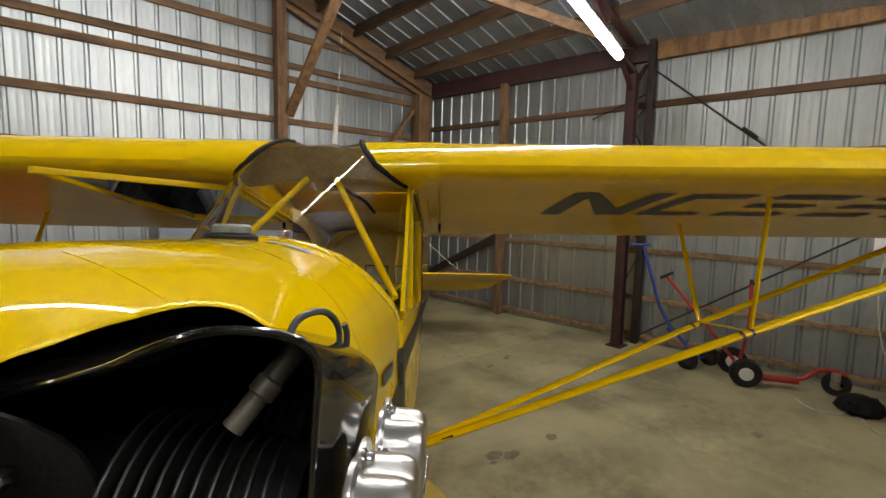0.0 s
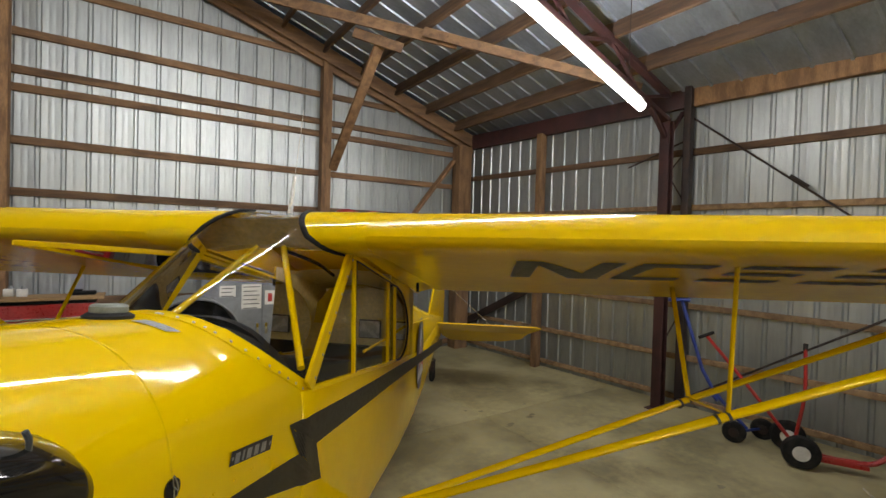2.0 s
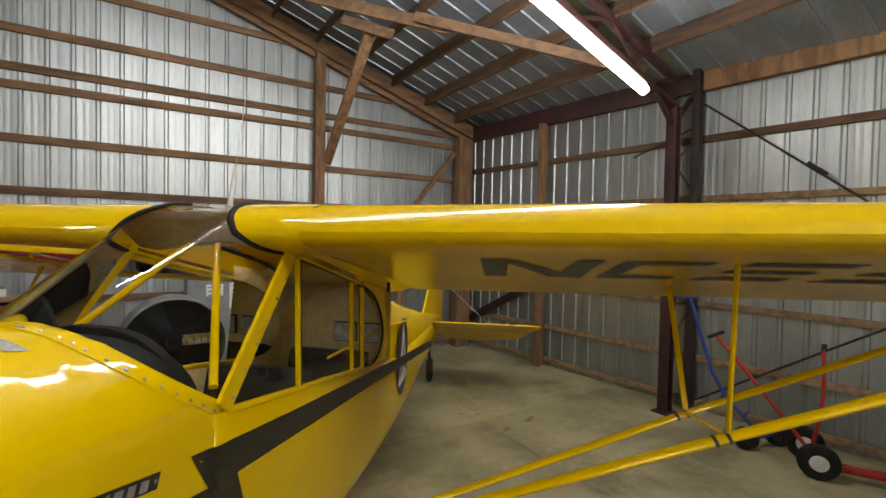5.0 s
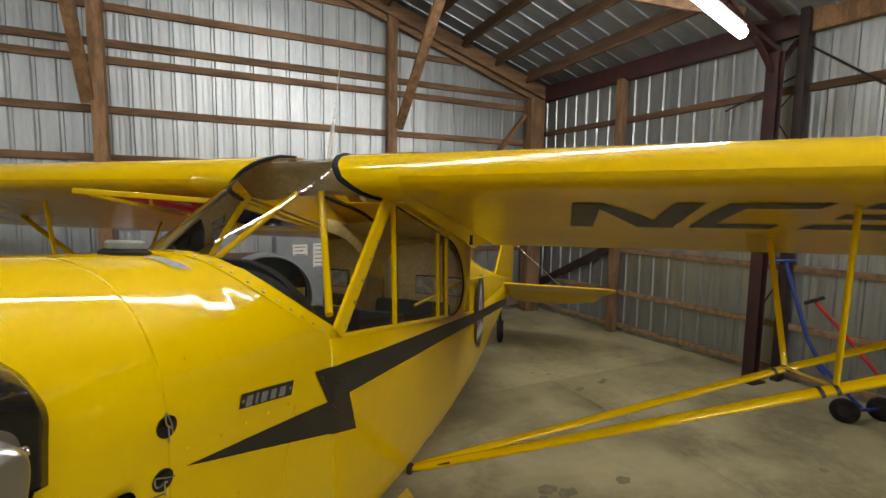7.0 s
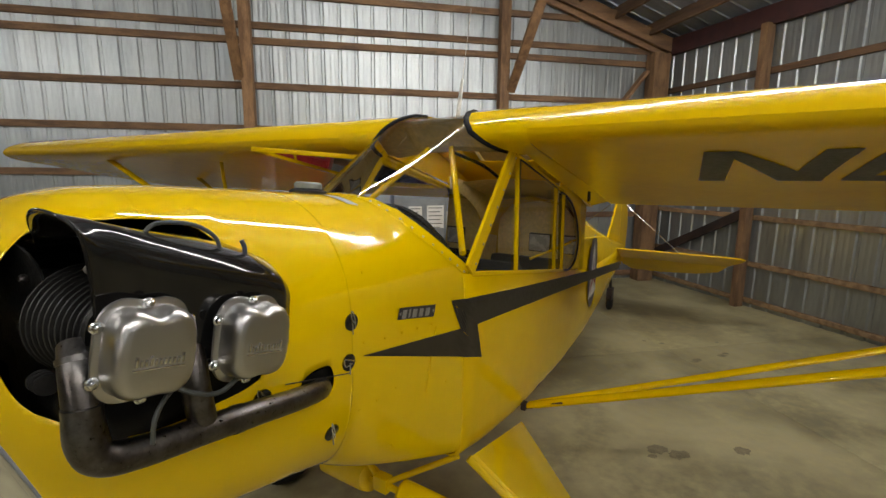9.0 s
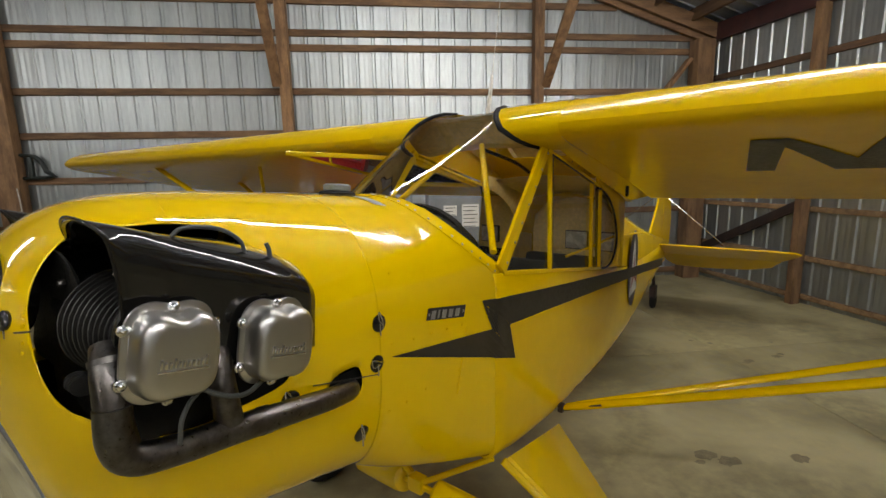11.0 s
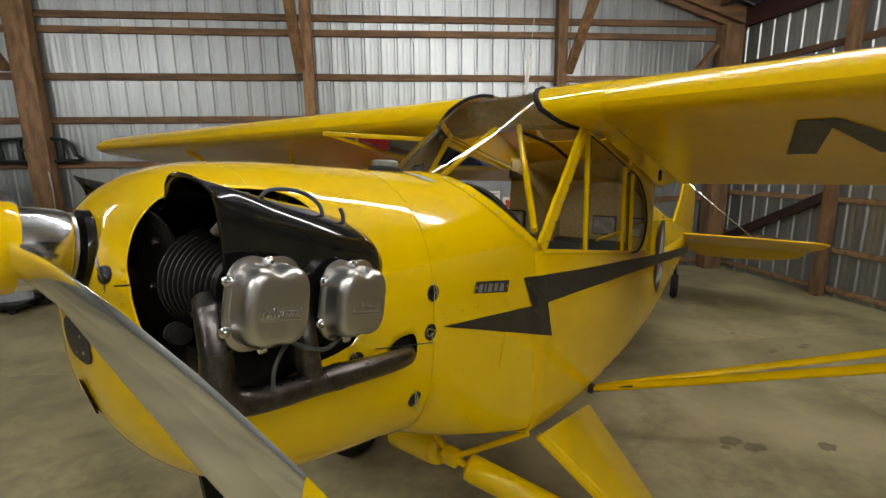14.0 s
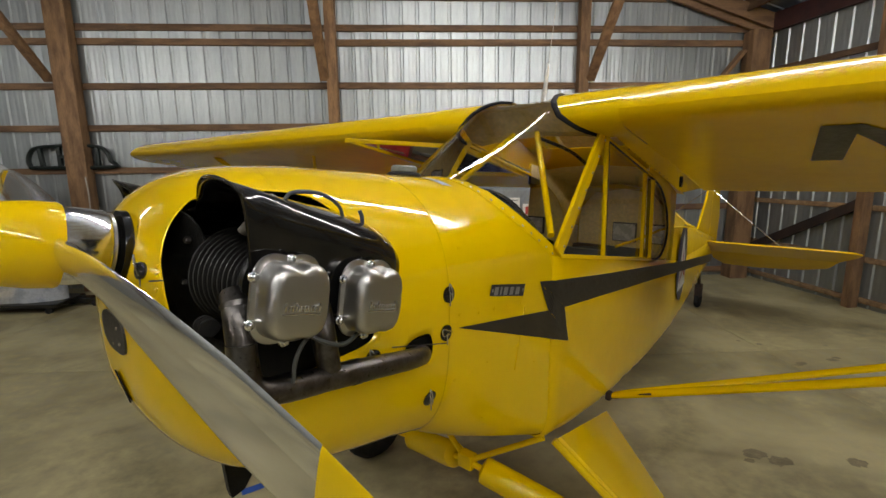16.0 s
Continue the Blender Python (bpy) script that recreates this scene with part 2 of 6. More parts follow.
def concrete():
    m = material("concrete", (0.39, 0.342, 0.188), 0.5, 0, (0.24, 0.208, 0.112), 1.3, rough_var=0.16, fine=0.4, bump=0.06, bump_scale=70, mask=(0.4, 0.6))
    nodes, links = m.node_tree.nodes, m.node_tree.links
    shader = nodes["Principled BSDF"]
    base = shader.inputs["Base Color"].links[0].from_socket
    where = nodes.new("ShaderNodeTexCoord")
    spots = nodes.new("ShaderNodeTexNoise")
    spots.inputs["Scale"].default_value, spots.inputs["Detail"].default_value = 3.1, 3
    links.new(where.outputs["Object"], spots.inputs["Vector"])
    edge = nodes.new("ShaderNodeMapRange")
    edge.inputs["From Min"].default_value, edge.inputs["From Max"].default_value = 0.56, 0.80
    edge.inputs["To Max"].default_value = 0.5
    links.new(spots.outputs["Fac"], edge.inputs["Value"])
    mixed = nodes.new("ShaderNodeMix")
    mixed.data_type = "RGBA"
    mixed.inputs[7].default_value = (0.14, 0.122, 0.078, 1)
    links.new(edge.outputs["Result"], mixed.inputs[0])
    links.new(base, mixed.inputs[6])
    worn = nodes.new("ShaderNodeTexNoise")
    worn.inputs["Scale"].default_value, worn.inputs["Detail"].default_value, worn.inputs["Distortion"].default_value = 1.1, 8, 0.9
    links.new(where.outputs["Object"], worn.inputs["Vector"])
    share = nodes.new("ShaderNodeMapRange")
    share.inputs["From Min"].default_value, share.inputs["From Max"].default_value = 0.42, 0.62
    links.new(worn.outputs["Fac"], share.inputs["Value"])
    dust = nodes.new("ShaderNodeMix")
    dust.data_type = "RGBA"
    dust.inputs[7].default_value = (0.44, 0.388, 0.222, 1)
    scaled = nodes.new("ShaderNodeMath")
    scaled.operation = "MULTIPLY"
    scaled.inputs[1].default_value = 0.6
    links.new(share.outputs["Result"], scaled.inputs[0])
    links.new(scaled.outputs[0], dust.inputs[0])
    links.new(mixed.outputs[2], dust.inputs[6])
    links.new(dust.outputs[2], shader.inputs["Base Color"])
    return m


CONCRETE = concrete()
OIL = material("oil_stain", (0.19, 0.163, 0.098), 0.45, 0, (0.25, 0.215, 0.122), 16, fine=0.5, mask=(0.38, 0.6))


def build_floor():
    joints_x, joints_y = (-8.4, -4.0, -0.55, 3.66, 9.0), (-6.7, -3.0, 0.05, 3.5, 6.7)
    for x0, x1 in zip(joints_x, joints_x[1:]):
        for y0, y1 in zip(joints_y, joints_y[1:]):
            bm = bmesh.new()
            box(bm, (x0 + 0.0015, y0 + 0.0015, -0.12), (x1 - 0.0015, y1 - 0.0015, 0), 0.0015)
            slabs.append(link("slab", bm, CONCRETE, floor))


bm = bmesh.new()
box(bm, (-8.6, -6.9, -0.3), (9.2, 6.9, -0.1))
floor = setting("floor", bm, CONCRETE, "stained grey concrete hangar floor with saw-cut joints", "floor")
slabs = []
build_floor()


def stain(x, y, size, seed):
    rng = random.Random(seed)
    bm = bmesh.new()
    n = 18
    rim = [bm.verts.new((x + size * (0.75 + 0.5 * rng.random()) * math.cos(math.tau * k / n), y + 0.7 * size * (0.7 + 0.55 * rng.random()) * math.sin(math.tau * k / n), 0.0015)) for k in range(n)]
    bm.faces.new(rim)
    link("oil_stain", bm, OIL, floor)


for k, (x, y, size) in enumerate(((3.72, 3.65, 0.03), (3.77, 3.20, 0.05), (3.72, 3.17, 0.035), (4.17, 3.29, 0.035), (4.10, 3.25, 0.05), (4.32, 3.57, 0.025), (4.18, 4.07, 0.03), (3.64, 2.79, 0.02), (3.58, 3.75, 0.025),
                                  (2.44, 1.99, 0.075), (2.54, 1.91, 0.07), (2.36, 1.93, 0.03), (2.97, 1.87, 0.06), (4.27, 0.82, 0.06), (4.38, 1.39, 0.04), (4.15, 1.88, 0.02), (-0.9, 1.6, 0.06))):
    stain(x, y, size, k)


def ribbed(length, height, rib=0.2286, cover=0.9144):
    """Meshes of ribbed sheets side by side along x, facing -y, the ribs standing 20 mm back."""
    sheets, x = [], 0.0
    while x < length - 0.01:
        end = min(x + cover, length)
        bm = bmesh.new()
        line, r = [(x, 0.0)], x + rib / 2
        while r < end - 0.04:
            line += [(r - 0.028, 0.0), (r - 0.013, 0.017), (r + 0.013, 0.017), (r + 0.028, 0.0)]
            for q in (0.37, 0.63):
                c = r + rib * q
                if c < end - 0.02:
                    line += [(c - 0.014, 0.0), (c - 0.006, 0.0014), (c + 0.006, 0.0014), (c + 0.014, 0.0)]
            r += rib
        line.append((end + 0.004, 0.0))
        line = sorted(set(line))
        low = [bm.verts.new((px, py, 0)) for px, py in line]
        top = [bm.verts.new((px, py, height(px) if callable(height) else height)) for px, py in line]
        for k in range(len(line) - 1):
            bm.faces.new((low[k], low[k + 1], top[k + 1], top[k]))
        sheets.append(bm)
        x = end
    return sheets


def back_wall():
    x0, x1 = -8.36, CORNER.x
    bm = bmesh.new()
    box(bm, (x0, WALL_Y + 0.03, -0.1), (x1 + 0.2, WALL_Y + 0.05, 3.3))
    rows = [(x0, 3.2), (x1 + 0.2, 3.2), (x1 + 0.2, roof_z(x1 + 0.2) + 0.2), (RIDGE_X, roof_z(RIDGE_X) + 0.2), (x0, roof_z(x0) + 0.2)]
    plate(bm, [(x, WALL_Y + 0.03, z) for x, z in rows], (0, 0.02, 0))
    wall = setting("wall_back", bm, DARK_STEEL, "galvanised ribbed steel gable wall on level timber girts", "wall")
    for bm in ribbed(x1 - x0, lambda px: roof_z(x0 + px) + 0.18):
        bmesh.ops.translate(bm, vec=(x0, WALL_Y, 0), verts=bm.verts)
        link("wall_sheet", bm, SHEET, wall, sharp=20)
    # girts, cut off where they meet the rafter
    for z in GIRTS:
        reach = x1 - 0.12 if z < 3.6 else EAVE_X - (z - EAVE_Z - 0.02) / SLOPE
        near = [x0] + [p for p in POSTS if p > x0] + [reach]
        for a, b in zip(near, near[1:]):
            if b - a < 0.2:
                continue
            bm = bmesh.new()
            wave = 0.006 * math.sin(7 * z + a)
            beam(bm, (a + 0.002, WALL_Y - 0.021, z + wave), (b - 0.002, WALL_Y - 0.021, z - wave), 0.038, 0.088, bevel=0.005)
            link("girt", bm, TIMBER_X, wall)
    for x, w in zip(POSTS, (0.14, 0.28, 0.14, 0.14)):
        bm = bmesh.new()
        box(bm, (x - w / 2, WALL_Y - 0.20, 0), (x + w / 2, WALL_Y - 0.045, roof_z(x) + 0.1), 0.006)
        link("post", bm, TIMBER, wall)
        bm = bmesh.new()
        out = w / 2 if x > 0 else -w / 2
        beam(bm, (x + out * 1.43, WALL_Y - 0.16, 2.95), (x + out * 1.86, WALL_Y - 1.72, roof_z(x) - 0.06), 0.05, 0.13, up=(1, 0, 0))
        link("knee_brace", bm, TIMBER, wall)
    bm = bmesh.new()
    box(bm, (5.20, WALL_Y - 0.27, 0), (5.47, WALL_Y - 0.045, 3.62), 0.008)
    link("post", bm, TIMBER, wall)
    bm = bmesh.new()
    beam(bm, (5.18, WALL_Y - 0.11, 3.36), (3.72, WALL_Y - 0.11, 1.55), 0.05, 0.12, up=(0, 1, 0))
    link("knee_brace", bm, TIMBER, wall)
    # rafter against the gable
    for side in (1, -1):
        xe = EAVE_X if side > 0 else 2 * RIDGE_X - EAVE_X
        bm = bmesh.new()
        beam(bm, (xe, WALL_Y - 0.10, EAVE_Z + 0.09), (RIDGE_X, WALL_Y - 0.10, roof_z(RIDGE_X) + 0.09), 0.06, 0.20, up=(0, 0, 1), bevel=0.006)
        link("rafter", bm, TIMBER_X, wall)
        bm = bmesh.new()
        beam(bm, (xe, WALL_Y - 0.20, EAVE_Z + 0.16), (RIDGE_X, WALL_Y - 0.20, roof_z(RIDGE_X) + 0.16), 0.06, 0.20, up=(0, 0, 1), bevel=0.006)
        link("rafter", bm, TIMBER_X, wall)


back_wall()

# the side wall runs from the corner towards the viewer, a little out of square
SIDE = Matrix.Translation(CORNER) @ Matrix.Rotation(radians(-90 + 6.3), 4, "Z")
SIDE_LENGTH = 13.0


def side_wall():
    bm = bmesh.new()
    box(bm, (0, 0.03, -0.1), (SIDE_LENGTH, 0.05, 3.9), 0, SIDE)
    wall = setting("wall_side", bm, DARK_STEEL, "galvanised ribbed steel side wall with timber girts and posts", "wall")
    for bm in ribbed(SIDE_LENGTH, 3.85, 0.2178, 0.8712):
        bmesh.ops.transform(bm, matrix=SIDE @ Matrix.Translation((-0.145, 0, 0)), verts=bm.verts)
        link("wall_sheet", bm, SHEET, wall, sharp=20)
    for z in (0.09, 0.585, 1.21, 1.80, 2.40, 3.07):
        for a, b in ((0.1, 1.78), (1.78, 3.92), (3.92, 6.9), (6.9, 10.0), (10.0, 13.0)):
            bm = bmesh.new()
            wave = 0.008 * math.sin(9 * z + a)
            beam(bm, SIDE @ Vector((a + 0.002, -0.021, z + wave)), SIDE @ Vector((b - 0.002, -0.021, z - wave)), 0.038, 0.08 if z > 2.8 else 0.066, bevel=0.005)
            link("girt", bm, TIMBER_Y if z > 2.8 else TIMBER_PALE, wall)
    for a, w in ((1.78, 0.095), (6.9, 0.16), (10.0, 0.16)):
        bm = bmesh.new()
        box(bm, (a - w / 2, -0.18, 0), (a + w / 2, -0.045, 3.62), 0.006, SIDE)
        link("post", bm, TIMBER, wall)
    for a, b, mat in ((0.0, 3.9, RED_STEEL), (3.99, SIDE_LENGTH, TIMBER)):
        bm = bmesh.new()
        beam(bm, SIDE @ Vector((a, -0.07, 3.72)), SIDE @ Vector((b, -0.07, 3.72)), 0.08, 0.24)
        link("eave_plate", bm, mat, wall)
    bm = bmesh.new()
    beam(bm, SIDE @ Vector((0.05, -0.09, 0.40)), SIDE @ Vector((1.74, -0.09, 1.27)), 0.05, 0.12)
    link("diagonal_brace", bm, DARK_STEEL, wall)
    # dark steel upright in the wall, and tie rods
    bm = bmesh.new()
    box(bm, (3.905, -0.17, 0), (3.985, -0.05, 3.95), 0.004, SIDE)
    link("steel_post", bm, DARK_STEEL, wall)
    for a, b in (((4.0, 3.45), (6.9, 1.05)), ((4.0, 0.12), (6.9, 2.15)), ((3.9, 3.2), (3.2, 2.95))):
        bm = bmesh.new()
        tube(bm, [SIDE @ Vector((a[0], -0.1, a[1])), SIDE @ Vector((b[0], -0.1, b[1]))], 0.011, 8)
        link("tie_rod", bm, DARK_STEEL, wall)
    bm = bmesh.new()
    tube(bm, [SIDE @ Vector((4.95, -0.1, 2.69)), SIDE @ Vector((5.1, -0.1, 2.565))], 0.02, 8)
    link("turnbuckle", bm, DARK_STEEL, wall)


side_wall()


def steel_frame():
    """The red steel frame that carries the roof: a latticed post and a sloping truss."""
    y = 2.66
    frame_ob = tagged(new("steel_frame"), "red primed steel roof frame with a post and sloping truss", "steel frame", "", "structure")
    for side in (1, -1):
        xe = 5.60 if side > 0 else 2 * RIDGE_X - 5.60
        bm = bmesh.new()
        for dx in (-0.045, 0.045):
            box(bm, (xe + dx - 0.006, y - 0.06, 0), (xe + dx + 0.006, y + 0.06, 3.4), 0.002)
        box(bm, (xe - 0.04, y - 0.005, 0.0), (xe + 0.04, y + 0.005, 3.4))
        box(bm, (xe - 0.11, y - 0.1, 0), (xe + 0.11, y + 0.1, 0.014), 0.003)
        part("steel_post", bm, RED_STEEL, frame_ob)
        bm = bmesh.new()
        top, low = [], []
        n = 12
        for k in range(n + 1):
            x = xe + (RIDGE_X - xe) * k / n
            top.append(Vector((x, y, roof_z(x) + 0.14)))
            low.append(Vector((x, y, roof_z(x) - 0.16 + 0.02 * k / n)))
        for a, b in ((top[0], top[-1]), (low[0], low[-1])):
            beam(bm, a, b, 0.09, 0.05, bevel=0.003)
        for k in range(n):
            beam(bm, low[k] if k % 2 else top[k], top[k + 1] if k % 2 else low[k + 1], 0.03, 0.03, bevel=0)
        part("truss", bm, RED_STEEL, frame_ob)
        for reach, low in ((-0.42, 3.16), (0.34, 3.2)):
            bm = bmesh.new()
            beam(bm, (xe, y, low), (xe + reach * side, y, 3.56), 0.05, 0.035)
            part("knee_plate", bm, RED_STEEL, frame_ob)
    # lattice between the red post and the dark upright
    for flip, (z0, z1) in enumerate(((2.42, 2.78), (2.78, 3.12), (1.95, 2.35), (0.75, 1.2), (1.25, 1.75))):
        flip = flip % 2 == 0
        bm = bmesh.new()
        tube(bm, [(5.64, y, z1), (5.95, y - 0.07, z0)] if flip else [(5.64, y, z0), (5.95, y - 0.07, z1)], 0.009, 6)
        part("lattice_bar", bm, DARK_STEEL, frame_ob)


steel_frame()


def roof():
    bm = bmesh.new()
    for side in (1, -1):
        xe = EAVE_X + 0.9 if side > 0 else 2 * RIDGE_X - EAVE_X - 0.9
        z = roof_z(xe) if side > 0 else EAVE_Z - SLOPE * 0.9
        plate(bm, [(xe, FRONT_Y - 0.4, z + 0.36), (RIDGE_X, FRONT_Y - 0.4, roof_z(RIDGE_X) + 0.36), (RIDGE_X, WALL_Y + 0.1, roof_z(RIDGE_X) + 0.36), (xe, WALL_Y + 0.1, z + 0.36)], (0, 0, 0.02))
        # ribs of the sheets, running down the slope
        y = FRONT_Y
        while y < WALL_Y:
            a, b = Vector((xe, y, z + 0.352)), Vector((RIDGE_X, y, roof_z(RIDGE_X) + 0.352))
            rings(bm, [[p + Vector((0, -0.022, 0.012)), p + Vector((0, -0.012, -0.012)), p + Vector((0, 0.012, -0.012)), p + Vector((0, 0.022, 0.012))] for p in (a, b)], False, False)
            y += 0.3048
    setting("ceiling", bm, ROOF, "dull galvanised ribbed roof sheets over timber purlins", "ceiling", 20)
    for side in (1, -1):
        for k in range(11):
            x = 5.13 - k * 0.597 if side > 0 else 2 * RIDGE_X - 5.13 + k * 0.597
            z = roof_z(x) + 0.25
            for a, b in ((FRONT_Y, -1.9), (-1.9, 2.66), (2.66, WALL_Y - 0.05)):
                bm = bmesh.new()
                lean = Matrix.Translation((x, 0, z)) @ Matrix.Rotation(math.atan(SLOPE) * side, 4, "Y")
                box(bm, (-0.02, a, -0.10), (0.02, b, 0.10), 0.004, lean)
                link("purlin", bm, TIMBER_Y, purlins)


purlins = tagged(new("roof_timbers"), "brown timber purlins under the roof sheets", "roof timber", "", "structure")
roof()
# spliced wind brace under the purlins, with the block that the knee brace meets
for a, b, w in (((1.0, 6.02, 5.02), (3.54, 4.05, 4.225), 0.13), ((3.16, 4.20, 4.315), (5.15, 2.72, 3.70), 0.11), ((2.62, 4.95, 4.43), (3.12, 4.62, 4.25), 0.12)):
    bm = bmesh.new()
    beam(bm, a, b, 0.04, w)
    link("wind_brace", bm, TIMBER_X, purlins)


# both walls are out of view, added to enclose the light and fill reflections
def other_walls():
    bm = bmesh.new()
    box(bm, (-8.35, FRONT_Y, -0.1), (-8.25, WALL_Y, 4.2))
    setting("wall_far", bm, SHEET, "plain galvanised far wall, out of view, added to close the hangar", "wall")
    bm = bmesh.new()
    box(bm, (-8.35, FRONT_Y - 0.08, -0.1), (8.4, FRONT_Y, 6.4))
    setting("wall_front", bm, SHEET, "plain galvanised front wall, out of view, added to close the hangar", "wall")


other_walls()


def strip_light(x0, y, length, drop):
    """A shop light slung along the slope: a white trough with its glowing tubes."""
    side = 1 if x0 > RIDGE_X else -1
    a = Vector((x0, y, roof_z(x0) - drop))
    b = a + Vector((-side, 0, SLOPE)).normalized() * length
    lamp = thing("strip_light", "long white fluorescent strip light under the roof, of a set partly added unseen", "light", Matrix.Translation((a + b) / 2), "strip lights")
    half = (b - a) / 2
    bm = bmesh.new()
    beam(bm, -half + Vector((0, 0, 0.088)), half + Vector((0, 0, 0.088)), 0.045, 0.03, bevel=0.006)
    part("housing", bm, WHITE, lamp)
    bm = bmesh.new()
    n = 10
    along = half.normalized()
    acro = Vector((0, 1, 0))
    upw = along.cross(acro) * (1 if along.cross(acro).z > 0 else -1)
    rings(bm, [[p + acro * 0.043 * math.cos(q) + upw * (0.026 - 0.043 * math.sin(q)) for q in (math.tau * k / 16 for k in range(16))] for p in (-half * 0.985, half * 0.985)], True, True)
    part("diffuser", bm, TUBE_LIGHT, lamp, "glowing diffuser")
    for s in (-0.8, 0.8):
        bm = bmesh.new()
        tube(bm, [half * s + Vector((0, 0, 0.06)), half * s + Vector((0, 0, drop + 0.38))], 0.004, 6)
        part("hanger", bm, DARK_STEEL, lamp)
    return lamp


# known: 4.53 and 2.13 at y 2.30; the others are unseen, added for light
for lamp_y in (2.30, -2.6):
    for lamp_x in (4.53, 2.13, -6.43 if lamp_y > 0 else -4.03):
        strip_light(lamp_x, lamp_y, 2.44, 0.65)


# ---- the aircraft: x to its left wing, y aft, z up, the middle of the fuselage at x = 0 ----
plane = thing("airplane", "glossy yellow high-wing taildragger aircraft with black lightning stripe", "airplane", pose(-0.3255, 0.3035, 0, 0, 0, -43))
PITCH = radians(10.2)

# cowling sections: station, half width, top, bottom
NOSE = 0.223
COWL_W = [(0.86, 0.343), (1.10, 0.344), (1.45, 0.350)]
COWL_TOP = [(0.45, 1.738), (0.60, 1.736), (0.86, 1.718), (1.10, 1.70), (1.45, 1.69)]
COWL_LOW = [(0.45, 1.015), (0.60, 1.0), (0.74, 0.978), (0.86, 0.945), (1.10, 0.857), (1.45, 0.715)]
HEART = 1.432        # height of the nose's middle


def swell(g, length, power):
    """How far the nose has opened to its full section, g behind its front."""
    return max(0.0, 1 - max(0.0, 1 - max(g, 0.0) / length) ** power) ** (1 / power)


def body_point(s, q, grow=0.0):
    """A point of the nose's skin at station s; q turns from the left side (0) over the top (90 degrees)."""
    g = s - NOSE
    w = lerp(s, COWL_W) * swell(g, 0.216, 2.358) + grow
    top = HEART + (lerp(s, COWL_TOP) - HEART) * swell(g, 0.302, 2.73) + grow
    low = HEART - (HEART - lerp(s, COWL_LOW)) * swell(g, 0.749, 2.99) - grow
    mid = 1.38 + (HEART - 1.38) * max(0.0, min(1.0, 1 - g / 0.12))
    if s > 0.86:
        mid = 1.38 - (s - 0.86) * 0.1
    c, d = math.cos(q), math.sin(q)
    n = 2.4 if d > 0 else 3.0 + 11.0 * max(0.0, min(1.0, (s - 0.88) / 0.5))
    h = top - mid if d > 0 else mid - low
    x = math.copysign(abs(c) ** (2 / n), c) * w
    return Vector((x, s, mid + math.copysign(abs(d) ** (2 / n), d) * h))


def skin_stations(a, b, n):
    return [a + (b - a) * k / n for k in range(n + 1)]


# outline of the opening for the cylinders: station, turn round the body in degrees
OPENING = [(0.2606, 22), (0.2618, 13), (0.268, 6), (0.2785, 2.4), (0.2932, 1.2), (0.3374, -0.6), (0.435, -1.2), (0.485, -1.0), (0.565, -0.7), (0.61, 0.2), (0.641, 2.8), (0.652, 9),
           (0.64, 15), (0.61, 24), (0.592, 33), (0.58, 40.3), (0.566, 45.6), (0.554, 48.8), (0.539, 51.4), (0.517, 53.5), (0.492, 55.1), (0.46, 56.5), (0.429, 57.7), (0.395, 59.6), (0.364, 61.2), (0.3365, 63.2), (0.3145, 60.8), (0.294, 56.6), (0.2785, 50.5), (0.268, 43), (0.264, 36.5), (0.262, 30)]
SLOT = [(0.69, -5.8), (0.70, -3.5), (0.72, -2.6), (0.752, -2.3), (0.782, -2.7), (0.794, -5), (0.79, -8), (0.77, -9.2), (0.72, -7.8)]


def inside(poly, a, b):
    hit, k = False, len(poly) - 1
    for j in range(len(poly)):
        (xj, yj), (xk, yk) = poly[j], poly[k]
        if (yj > b) != (yk > b) and a < (xk - xj) * (b - yj) / (yk - yj) + xj:
            hit = not hit
        k = j
    return hit


def nearest(poly, a, b):
    best = None
    for (xa, ya), (xb, yb) in zip(poly, poly[1:] + poly[:1]):
        t = max(0, min(1, ((a - xa) * (xb - xa) + (b - ya) * (yb - ya)) / ((xb - xa) ** 2 + (yb - ya) ** 2)))
        p = (xa + t * (xb - xa), ya + t * (yb - ya))
        d = math.hypot(p[0] - a, p[1] - b)
        if best is None or d < best[0]:
            best = (d, p)
    return best[1]


def rounded(poly, steps=4):
    """The outline, closed and rounded."""
    p = [Vector((a, b, 0)) for a, b in poly]
    out = []
    n = len(p)
    for k in range(n):
        a, b, c, d = p[k - 1], p[k], p[(k + 1) % n], p[(k + 2) % n]
        for i in range(steps):
            t = i / steps
            q = 0.5 * (2 * b + (c - a) * t + (2 * a - 5 * b + 4 * c - d) * t * t + (3 * b - a - 3 * c + d) * t ** 3)
            out.append((q.x, q.y))
    return out


